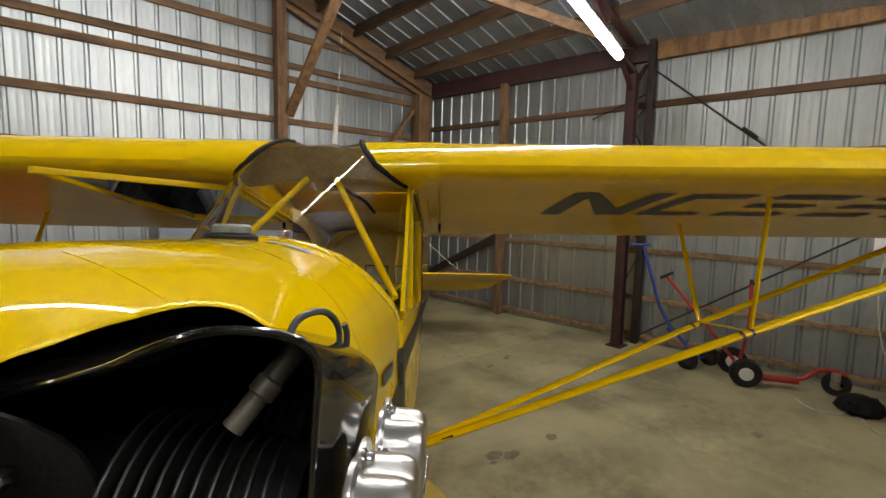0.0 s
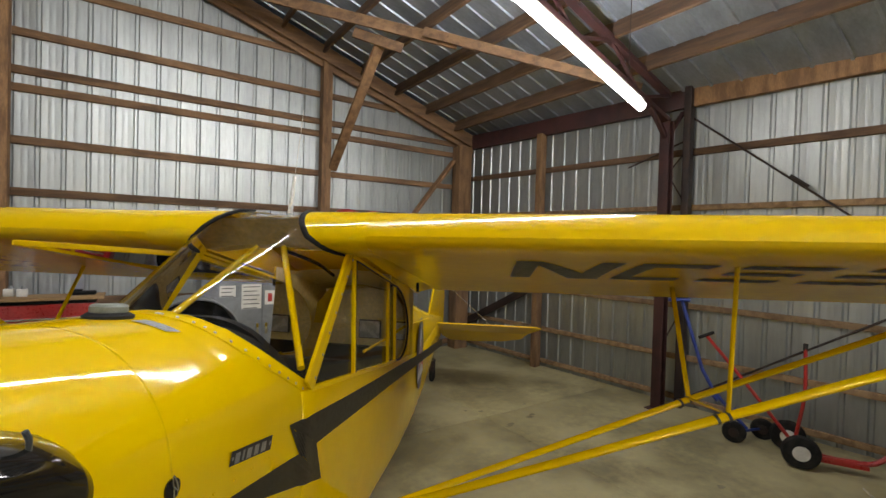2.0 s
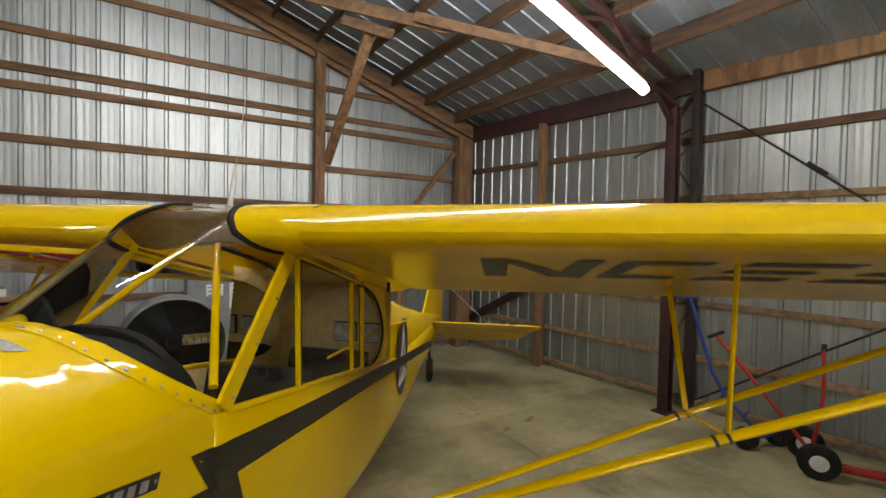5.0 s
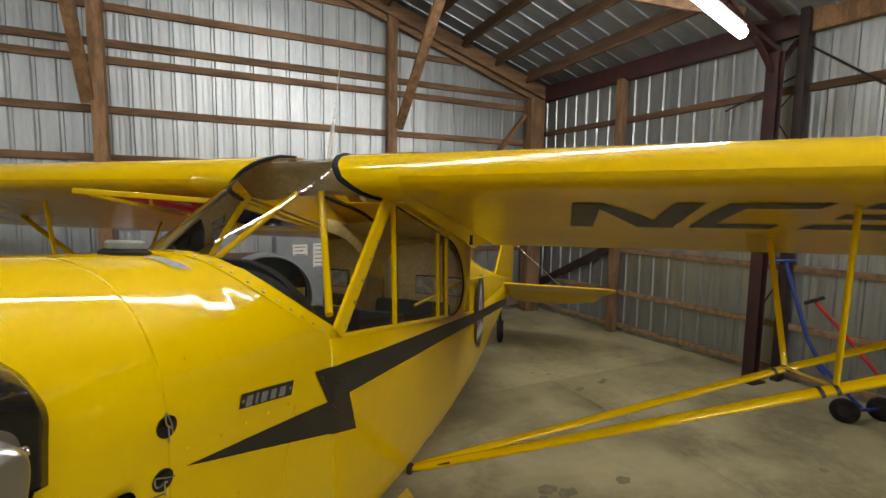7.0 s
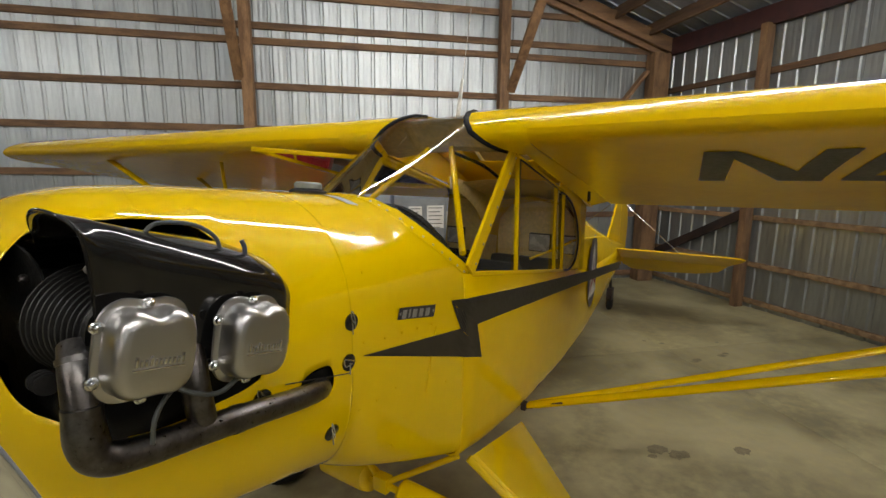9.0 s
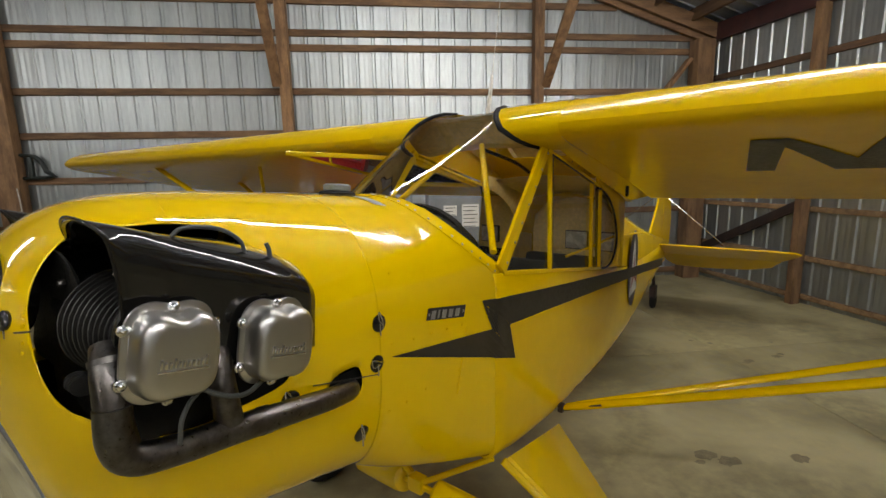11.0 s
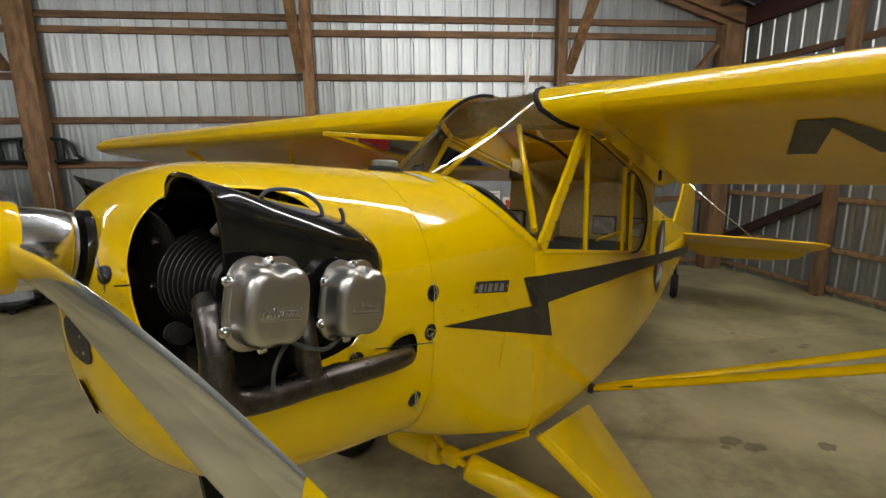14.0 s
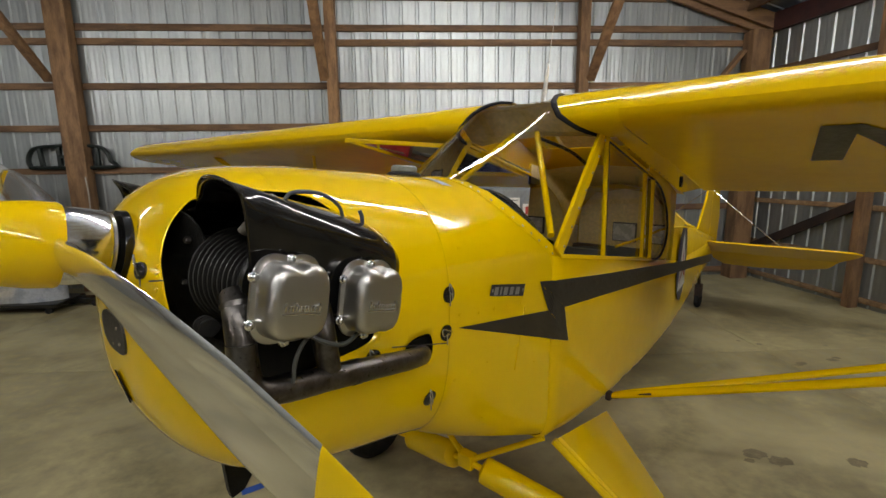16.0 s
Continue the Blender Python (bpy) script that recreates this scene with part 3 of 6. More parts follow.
def cowling():
    """The nose's skin, cut along the outlines of its openings on the left and the right."""
    fine = 300
    stations = [NOSE + 0.0002 + 0.03 * (k / 14) ** 2 for k in range(14)] + skin_stations(NOSE + 0.031, 0.345, 42) + skin_stations(0.35, 0.86, 64)
    turns = [math.tau * k / fine for k in range(fine)]

    def flat(s, q):
        # laid out as metres along the side and round the girth
        g = s - NOSE
        return (0.343 * swell(g, 0.216, 2.358) + g, 0.3 * q)

    holes = []
    for outline in (OPENING, SLOT):
        for mirror in (False, True):
            holes.append([flat(s, math.pi - radians(q * 0.62) if mirror else radians(q)) for s, q in rounded(outline)])
    along = [flat(s, 0)[0] for s in stations]
    bm = bmesh.new()
    grid, place = [], {}
    for s, a in zip(stations, along):
        row = []
        for q in turns:
            v = bm.verts.new(body_point(s, q))
            turn = q if q < math.pi * 1.5 else q - math.tau
            place[v] = (a, 0.3 * turn)
            row.append(v)
        grid.append(row)
    doomed = []
    for a in range(len(stations) - 1):
        for b in range(fine):
            j = (b + 1) % fine
            f = bm.faces.new((grid[a][b], grid[a][j], grid[a + 1][j], grid[a + 1][b]))
            mean = [sum(place[v][k] for v in f.verts) / 4 for k in (0, 1)]
            if abs(place[grid[a][b]][1] - place[grid[a][j]][1]) < 0.1 and any(inside(h, *mean) for h in holes):
                doomed.append(f)
    rim = {v for f in doomed for v in f.verts}
    bmesh.ops.delete(bm, geom=doomed, context="FACES")
    rim = [v for v in rim if v.is_valid]
    for v in rim:
        here = place[v]
        hole = min(holes, key=lambda h: math.dist(nearest(h, *here), here))
        a, b = nearest(hole, *here)
        k = max(i for i in range(len(along)) if along[i] <= a)
        k = min(k, len(along) - 2)
        s = stations[k] + (stations[k + 1] - stations[k]) * (a - along[k]) / (along[k + 1] - along[k])
        v.co = body_point(s, b / 0.3)
    bm.faces.new(grid[0])
    # the skin falls back round the shaft
    hub, shaft = Vector((0, 0.180, 1.594)), Vector((0, -math.cos(PITCH), math.sin(PITCH)))
    for v in bm.verts:
        if v.co.y < 0.32:
            off = v.co - hub
            away = (off - shaft * off.dot(shaft)).length
            near = max(0.0, min(1.0, (0.112 - away) / 0.025))
            back = hub.y + 0.085 * math.cos(PITCH) + math.tan(PITCH) * (v.co.z - hub.z)
            v.co.y += max(0.0, back - v.co.y) * near * near * (3 - 2 * near)
    skin = part("cowling", bm, YELLOW, plane, "glossy yellow sheet-metal engine cowling", 50)
    mod = skin.modifiers.new("thickness", "SOLIDIFY")
    mod.thickness, mod.offset = 0.001, -1
    return skin


cowl = cowling()


def on_skin(s, z, side=1, out=0.0):
    """The nose's skin at a station and height, and its outward direction."""
    lo, hi = -math.pi / 2, math.pi / 2
    for _ in range(40):
        q = (lo + hi) / 2
        if body_point(s, q).z < z:
            lo = q
        else:
            hi = q
    p, e = body_point(s, q), 0.004
    du, dv = body_point(s + e, q) - body_point(s - e, q), body_point(s, q + e) - body_point(s, q - e)
    n = dv.cross(du).normalized()
    n = n if n.x > 0 else -n
    p = p + n * out
    if side < 0:
        p.x, n.x = -p.x, -n.x
    return p, n


def seam(points, name, parent, mat=BLACK_TRIM, r=0.0016, out=0.0):
    bm = bmesh.new()
    tube(bm, [on_skin(s, z, 1, out)[0] for s, z in points], r, 6)
    part(name, bm, mat, parent)


# nose bowl seams, split line and lap joints of the cowl
seam([(0.655 + 0.01 * k, 1.333 - 0.0026 * k) for k in range(20)], "panel_seam", cowl)
seam([(0.2508, 1.539), (0.257, 1.541), (0.2633, 1.543)], "panel_seam", cowl)
bm = bmesh.new()
tube(bm, [body_point(0.477 + 0.037 * (k / 12) ** 2, radians(58 + 24 * k / 12), 0.0001) for k in range(13)], 0.0008, 6)
part("panel_seam", bm, YELLOW, cowl)


def twist_lock(s, z, roll=0.4, size=1.0):
    """A black turn fastener with a steel wire key."""
    p, n = on_skin(s, z, 1)
    bm = bmesh.new()
    spun(bm, [(-0.003, 0.021 * size), (0.0035, 0.021 * size), (0.005, 0.018 * size)], p, n, 20)
    lock = part("turn_lock", bm, BLACK_PAINT, cowl, "black turn lock with a steel wire key")
    up = Vector((0, 0, 1))
    side = n.cross(up).normalized()
    a, b = math.cos(roll), math.sin(roll)
    d1 = side * a + up * b
    n = n * size
    d1 = d1 * size
    bm = bmesh.new()
    tube(bm, smooth_path([p + n * 0.006 - d1 * 0.022 + up * 0.004, p + n * 0.014 + up * 0.008, p + n * 0.012 + d1 * 0.024 + up * 0.010, p + n * 0.010 + d1 * 0.02 - up * 0.008, p + n * 0.013], 4), 0.0017, 6)
    part("wire_key", bm, CHROME, lock)
    bm = bmesh.new()
    tube(bm, [p + n * 0.006, p + n * 0.006 - up * 0.030], 0.0017, 6)
    part("wire_key", bm, CHROME, lock)


for s, z, roll in ((0.855, 1.411, 1.2), (0.842, 1.313, 0.3), (0.80, 1.144, 1.3), (0.598, 1.325, 0.9)):
    twist_lock(s, z, roll)
twist_lock(0.2475, 1.555, 1.5, 0.75)


def screws(spots, parent, r=0.0045, mat=STEEL):
    for s, z in spots:
        p, n = on_skin(s, z, 1)
        bm = bmesh.new()
        spun(bm, [(-0.001, r), (0.0012, r), (0.0022, r * 0.6)], p, n, 10)
        part("screw", bm, mat, parent)


screws(((0.2618, 1.565), (0.2589, 1.55), (0.254, 1.525), (0.252, 1.51)), cowl, 0.004, YELLOW)

# plate and inlet on the nose
bm = bmesh.new()
loop = [Vector((0.036 + 0.048 * math.copysign(abs(math.cos(q)) ** 0.6, math.cos(q)), 0.2228 + 0.004 * math.cos(q), 1.425 + 0.038 * math.copysign(abs(math.sin(q)) ** 0.7, math.sin(q)) - 0.010 * math.cos(q))) for q in (math.tau * k / 28 for k in range(28))]
plate(bm, loop, (0, -0.004, 0))
nose_plate = part("cover_plate", bm, material("dull_plate", (0.055, 0.05, 0.042), 0.5, 0.4, None, 20), cowl, "dull grey cover plate with screws")
for dx, dz in ((0.01, 0.022), (0.06, 0.012), (0.03, -0.024), (0.066, -0.018)):
    bm = bmesh.new()
    spun(bm, [(0, 0.003), (0.002, 0.003)], (dx, 0.2195, 1.425 + dz), (0, -1, 0), 8)
    part("screw", bm, STEEL, cowl)
bm = bmesh.new()
tilt = [Vector((0.006 + 0.02 * math.cos(q), 0.2305 - 0.008 * math.sin(q), 1.30 + 0.034 * math.sin(q) - 0.012 * math.cos(q))) for q in (math.tau * k / 24 for k in range(24))]
plate(bm, tilt, (0, -0.003, 0))
part("air_inlet", bm, DEAD_BLACK, cowl, "dark oval air inlet")

# boot cowl between the firewall and the windshield
SILL = [(1.45, 1.423), (2.70, 1.208), (3.30, 1.10)]


def windshield_foot(z):
    """Station at which the windshield meets the skin at a height."""
    return 1.195 + 0.275 * max(0.0, (1.697 - z) / 0.265) ** 1.5


def boot_cowl():
    bm = bmesh.new()
    rows, n = [], 192
    for k in range(n + 1):
        q = -math.pi / 2 + math.pi * 2 * k / n
        row = []
        end = 1.45
        for _ in range(6):
            p = body_point(end, q)
            end = min(1.47, windshield_foot(p.z)) if p.z > 1.424 else 1.45
        for j in range(61):
            p = body_point(0.84 + (end - 0.84) * j / 60, q, -0.0013)
            # handling dents in the thin sheet ahead of the windshield
            worn = max(0.0, min(1.0, (p.y - 0.93) / 0.12)) * max(0.0, min(1.0, (end - 0.05 - p.y) / 0.06)) * max(0.0, min(1.0, (p.z - 1.5) / 0.1))
            dent = 0.0014 * noise.noise(Vector((p.x * 9, p.y * 11, p.z * 9))) + 0.0007 * noise.noise(Vector((p.x * 27, p.y * 31, p.z * 27)))
            p += Vector((p.x, 0, 0.3)).normalized() * worn * dent
            row.append(p)
        rows.append(row)
    rings(bm, rows, False, False)
    bmesh.ops.remove_doubles(bm, verts=bm.verts, dist=1e-5)
    skin = part("boot_cowl", bm, BOOT_YELLOW, plane, "yellow sheet-metal boot cowl with rivets", 50)
    mod = skin.modifiers.new("thickness", "SOLIDIFY")
    mod.thickness, mod.offset = 0.003, -1
    return skin


boot = boot_cowl()
screws([(0.90, 1.345), (0.985, 1.33), (1.06, 1.322), (1.135, 1.313), (1.21, 1.305), (1.21, 1.19), (1.19, 1.165), (1.03, 1.17), (0.95, 1.165), (0.89, 1.162), (1.02, 0.99), (1.30, 1.08), (0.92, 1.52)], boot, 0.0038, YELLOW)
seam([(1.235 - 0.055 * k / 6, 1.29 - 0.2 * k / 6) for k in range(7)], "panel_seam", boot, YELLOW, 0.002)


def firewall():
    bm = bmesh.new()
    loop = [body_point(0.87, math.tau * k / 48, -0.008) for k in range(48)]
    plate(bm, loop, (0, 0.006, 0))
    part("firewall", bm, DEAD_BLACK, plane)


firewall()
# near-black sheets added inside the cowl, their colour standing in for its shade
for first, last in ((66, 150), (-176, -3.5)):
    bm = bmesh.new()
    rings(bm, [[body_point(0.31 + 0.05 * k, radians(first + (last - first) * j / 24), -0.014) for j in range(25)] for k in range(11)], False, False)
    part("cowl_lining", bm, DEAD_BLACK, plane)
bm = bmesh.new()
plate(bm, [(0.0, 0.40, 1.06), (0.0, 0.46, 1.05), (0.0, 0.475, 0.985), (0.0, 0.445, 0.945), (0.0, 0.413, 0.938), (0.0, 0.408, 0.96)], (0.018, 0, 0))
part("drain_scoop", bm, DEAD_BLACK, plane, "black scoop under the cowl")

# filler cap, data plate
bm = bmesh.new()
spun(bm, [(-0.005, 0.055), (0.012, 0.055), (0.018, 0.045)], (0.003, 1.045, 1.697), (0, 0.08, 1), 28)
cap = part("fuel_cap_base", bm, RUBBER, plane, "black rubber fuel cap seal")
bm = bmesh.new()
spun(bm, [(0.015, 0.032), (0.020, 0.041), (0.034, 0.041), (0.039, 0.036), (0.040, 0.0)], (0.003, 1.045, 1.697), (0, 0.08, 1), 28, False)
part("fuel_cap", bm, material("grey_cap", (0.23, 0.25, 0.23), 0.5, 0.2, None, 20), cap, "grey metal fuel cap")


def skin_patch(name, outline, mat, parent, out=0.0015, label="", cells=10, side=1):
    """A thin decal on the nose's skin from four corners (station, height)."""
    (a, b, c, d) = outline
    bm = bmesh.new()
    rows = []
    for i in range(cells + 1):
        u = i / cells
        row = []
        for j in range(cells + 1):
            v = j / cells
            s = (a[0] * (1 - u) + b[0] * u) * (1 - v) + (d[0] * (1 - u) + c[0] * u) * v
            z = (a[1] * (1 - u) + b[1] * u) * (1 - v) + (d[1] * (1 - u) + c[1] * u) * v
            row.append(on_skin(s, z, side, out)[0])
        rows.append(row)
    rings(bm, rows, False, False)
    return part(name, bm, mat, parent, label)


# badge with plain raised bars in place of its lettering
BADGE_BAR = material('silver_badge_paint', (0.34, 0.33, 0.31), 0.4, 0.2, None, 30)
badge = skin_patch("badge", ((1.046, 1.398), (1.229, 1.364), (1.217, 1.328), (1.034, 1.367)), BLACK_TRIM, plane, 0.003, "slanted black badge with silver bars")
for s, w in ((1.066, 0.020), (1.091, 0.009), (1.116, 0.021), (1.148, 0.020), (1.181, 0.022)):
    z = 1.381 - 0.19 * (s - 1.045)
    skin_patch("letter_bar", ((s - w / 2 + 0.004, z + 0.011), (s + w / 2 + 0.004, z + 0.011 - 0.19 * w), (s + w / 2 - 0.004, z - 0.012 - 0.19 * w), (s - w / 2 - 0.004, z - 0.012)), BADGE_BAR, badge, 0.0045, "", 3)
for s in (1.047, 1.213):
    z = 1.381 - 0.19 * (s - 1.045)
    skin_patch("letter_bar", ((s - 0.004, z + 0.004), (s + 0.004, z + 0.004), (s + 0.004, z - 0.004), (s - 0.004, z - 0.004)), BADGE_BAR, badge, 0.0045, "", 2)

bm = bmesh.new()
rows = []
for i in range(8):
    row = []
    for j in range(8):
        u, v = i / 7, j / 7
        x, s = 0.080 + 0.088 * u + 0.010 * v, 1.03 + 0.010 * u + 0.038 * v
        lo, hi = 0.0, math.pi / 2
        for _ in range(30):
            q = (lo + hi) / 2
            if body_point(s, q).x > x:
                lo = q
            else:
                hi = q
        row.append(body_point(s, q, 0.0012))
    rows.append(row)
rings(bm, rows, False, False)
part("data_plate", bm, material("dull_alloy_plate", (0.42, 0.41, 0.38), 0.5, 0.6, None, 60), plane, "dull grey data plate")

# ---- fuselage behind the boot cowl ----
BODY_W = [(1.45, 0.350), (2.1, 0.350), (2.7, 0.342), (3.3, 0.315), (4.2, 0.235), (5.2, 0.13), (6.35, 0.028)]
BODY_LOW = [(1.45, 0.715), (1.6, 0.68), (2.0, 0.632), (2.7, 0.61), (3.3, 0.605), (4.2, 0.60), (5.2, 0.59), (6.35, 0.60)]
BODY_TOP = [(2.9, 1.63), (3.3, 1.54), (4.2, 1.30), (5.2, 1.08), (6.35, 0.86)]


def side_x(s):
    return lerp(s, BODY_W)


def lower_body():
    bm = bmesh.new()
    loops = []
    for s in [1.408] + skin_stations(1.42, 6.35, 60):
        w, low = side_x(s) - (0.009 if s < 1.41 else 0), lerp(s, BODY_LOW) + (0.012 if s < 1.41 else 0)
        sill = lerp(s, SILL) if s < 3.3 else 1.10 - (s - 3.3) * 0.09
        w += 0.001
        half = [(w, sill), (w + 0.004, sill * 0.7 + low * 0.3), (w + 0.004, sill * 0.35 + low * 0.65), (w, low + 0.10), (w - 0.006, low + 0.05), (w - 0.02, low + 0.018), (w - 0.045, low + 0.003), (max(w - 0.1, w * 0.5), low)]
        loop = [Vector((x, s, z)) for x, z in half] + [Vector((-x, s, z)) for x, z in reversed(half)]
        loops.append(loop)
    rings(bm, loops, False, False)
    skin = part("fuselage", bm, FABRIC, plane, "yellow fabric-covered fuselage", 40)
    mod = skin.modifiers.new("thickness", "SOLIDIFY")
    mod.thickness, mod.offset = 0.001, -1
    return skin


body = lower_body()


def turtle_deck():
    bm = bmesh.new()
    loops = []
    for s in skin_stations(2.95, 6.35, 30):
        w, top = side_x(s), lerp(s, BODY_TOP)
        sill = lerp(s, SILL) if s < 3.3 else 1.10 - (s - 3.3) * 0.09
        h = top - sill
        half = [(w, sill), (w * 0.985, sill + h * 0.35), (w * 0.9, sill + h * 0.7), (w * 0.62, sill + h * 0.93), (0.0, top)]
        loops.append([Vector((x, s, z)) for x, z in half] + [Vector((-x, s, z)) for x, z in reversed(half[:-1])])
    rings(bm, loops, False, False)
    part("turtle_deck", bm, FABRIC, plane, "yellow fabric rear decking", 40)


turtle_deck()

# rear side panels round the curved windows
ARC = [(2.555, 1.232), (2.69, 1.212), (2.80, 1.222), (2.875, 1.262), (2.915, 1.34), (2.885, 1.43), (2.81, 1.52), (2.69, 1.60), (2.56, 1.65), (2.47, 1.672)]
RIM = [(2.555, 1.228), (2.80, 1.185), (2.96, 1.165), (3.10, 1.14), (3.12, 1.3), (3.12, 1.45), (3.10, 1.60), (2.9, 1.66), (2.62, 1.72), (2.47, 1.745)]
for side in (1, -1):
    bm = bmesh.new()
    rings(bm, [[Vector((side * side_x(s), s, z)) for s, z in smooth_rows] for smooth_rows in (
        [(p.x, p.y) for p in smooth_path([(a, b, 0) for a, b in ARC], 4)], [(p.x, p.y) for p in smooth_path([(a, b, 0) for a, b in RIM], 4)])], False, False)
    panel = part("quarter_panel", bm, FABRIC, plane)
    mod = panel.modifiers.new("thickness", "SOLIDIFY")
    mod.thickness, mod.offset = 0.004, -side
    bm = bmesh.new()
    rings(bm, [[Vector((side * (side_x(p.x) - 0.009), p.x, p.y)) for p in smooth_path([(a, b, 0) for a, b in line], 4)] for line in (ARC, RIM)], False, False)
    part("quarter_lining", bm, LINING, plane)
    bm = bmesh.new()
    tube(bm, [Vector((side * (side_x(p.x) + 0.003), p.x, p.y)) for p in smooth_path([(a, b, 0) for a, b in ARC], 5)], 0.006, 8)
    part("window_bead", bm, RUBBER, plane, "black rubber window bead")


def strip(a, b, width, mat, name, out=0.0, thick=0.014, parent=None, x=None, label=""):
    """A flat bar on the cabin side between two (station, height) points."""
    bm = bmesh.new()
    pa, pb = (Vector(((x if x is not None else side_x(s)) + out, s, z)) for s, z in (a, b))
    beam(bm, pa, pb, width, thick, up=(1, 0, 0), bevel=0.003)
    return part(name, bm, mat, parent or plane, label)


for side in (1, -1):
    x = 0.352 * side
    # windshield pillar: two strips with a groove between them, and rivets
    for off, w in ((-0.052, 0.030), (-0.011, 0.036)):
        bm = bmesh.new()
        up = 0.030 if off < -0.03 else 0.010
        beam(bm, (x + 0.001 * side, 1.452 + off + 0.935 * up, 1.415 + up), (x - 0.012 * side, 1.868 + off, 1.86), w, 0.014, up=(1, 0, 0), bevel=0.003)
        pillar = part("windshield_pillar", bm, YELLOW, plane, "yellow riveted windshield pillar")
    if side > 0:
        for k in range(7):
            t = (k + 0.5) / 7
            bm = bmesh.new()
            spun(bm, [(0, 0.005), (0.002, 0.005), (0.003, 0.003)], (x + 0.008 - 0.012 * t, 1.447 + 0.416 * t, 1.42 + 0.44 * t), (1, 0, 0), 10)
            part("rivet", bm, STEEL, pillar)
    for (s0, z0), (s1, z1), w, mat in (((1.866, 1.83), (1.876, 1.345), 0.017, YELLOW), ((1.883, 1.83), (1.893, 1.345), 0.006, BLACK_TRIM), ((2.395, 1.70), (2.405, 1.25), 0.022, YELLOW),
                                       ((2.535, 1.68), (2.545, 1.232), 0.018, YELLOW)):
        if side < 0:
            continue
        bm = bmesh.new()
        beam(bm, (x - 0.008 * side, s0, z0), (x - 0.004 * side, s1, z1), w, 0.016, up=(1, 0, 0), bevel=0.003)
        part("window_post", bm, mat, plane)
    bm = bmesh.new()
    beam(bm, (x - 0.006 * side, 1.46, 1.418), (x - 0.006 * side, 2.56, 1.232), 0.016, 0.02, up=(1, 0, 0), bevel=0.003)
    part("window_sill", bm, YELLOW, plane)
    bm = bmesh.new()
    beam(bm, (x - 0.006 * side, 1.84, 1.84), (x - 0.006 * side, 2.50, 1.672), 0.014, 0.02, up=(1, 0, 0), bevel=0.003)
    part("window_rail", bm, YELLOW, plane)
    bm = bmesh.new()
    beam(bm, (x + 0.001 * side, 1.87, 1.825), (x + 0.001 * side, 2.40, 1.690), 0.004, 0.008, up=(1, 0, 0), bevel=0.001)
    part("window_bead", bm, RUBBER, plane)
# panes of the left side
for outline in ([(1.465, 1.42), (1.855, 1.35), (1.845, 1.83)], [(1.875, 1.345), (2.395, 1.255), (2.39, 1.69), (1.875, 1.825)], [(2.41, 1.25)] + [(a, b) for a, b in ARC]):
    bm = bmesh.new()
    bm.faces.new([bm.verts.new((side_x(s) - 0.008, s, z)) for s, z in outline])
    pane = part("window_pane", bm, PANE, plane)
    pane.visible_shadow = False
bm = bmesh.new()
bm.faces.new([bm.verts.new((-side_x(s) + 0.008, s, z)) for s, z in [(2.41, 1.25)] + ARC])
part("window_pane", bm, PANE, plane).visible_shadow = False


# black lightning stripe on the left side
def side_decal(name, outline, mat, out=0.002, parent=None, label=""):
    bm = bmesh.new()

    def at(s, z):
        over = max(0.0, 1 - abs(s - 1.42) / 0.05) * 0.003
        if s < 1.40:
            return on_skin(s, z, 1, out + over)[0]
        return Vector((max(side_x(s) + 0.0055, on_skin(min(s, 1.45), z, 1)[0].x) + out + over, s, z))

    for a, b, c, d in outline:
        rows = []
        n = 40
        for i in range(n + 1):
            u = i / n
            rows.append([at((a[0] * (1 - u) + b[0] * u) * (1 - v) + (d[0] * (1 - u) + c[0] * u) * v, (a[1] * (1 - u) + b[1] * u) * (1 - v) + (d[1] * (1 - u) + c[1] * u) * v) for v in (0, 0.25, 0.5, 0.75, 1)])
        rings(bm, rows, False, False)
    return part(name, bm, mat, parent or plane, label)


side_decal("lightning_stripe", [((1.325, 1.352), (1.81, 1.286), (1.81, 1.192), (1.503, 1.222)), ((1.81, 1.286), (3.2, 1.112), (3.2, 1.045), (1.81, 1.192)), ((3.2, 1.112), (4.3, 1.0), (4.3, 0.935), (3.2, 1.045)),
                                ((1.325, 1.352), (1.503, 1.222), (1.546, 1.080), (1.386, 1.238)), ((0.895, 1.312), (1.386, 1.238), (1.546, 1.080), (0.898, 1.310))], BLACK_TRIM, 0.002, None, "black lightning-bolt stripe")
# round emblem: navy disc, white triangle, red blades
c = Vector((0.0, 3.46, 1.06))


def emblem_sheet(half, low, high, out):
    """A decal on the curving side, from its lower and upper outline."""
    sheet = bmesh.new()
    rows = []
    for k in range(41):
        u = half * (k / 20 - 1)
        rows.append([Vector((side_x(c.y + u) + out, c.y + u, c.z + h(u / half))) for h in (low, high)])
    rings(sheet, rows, False, False)
    return sheet


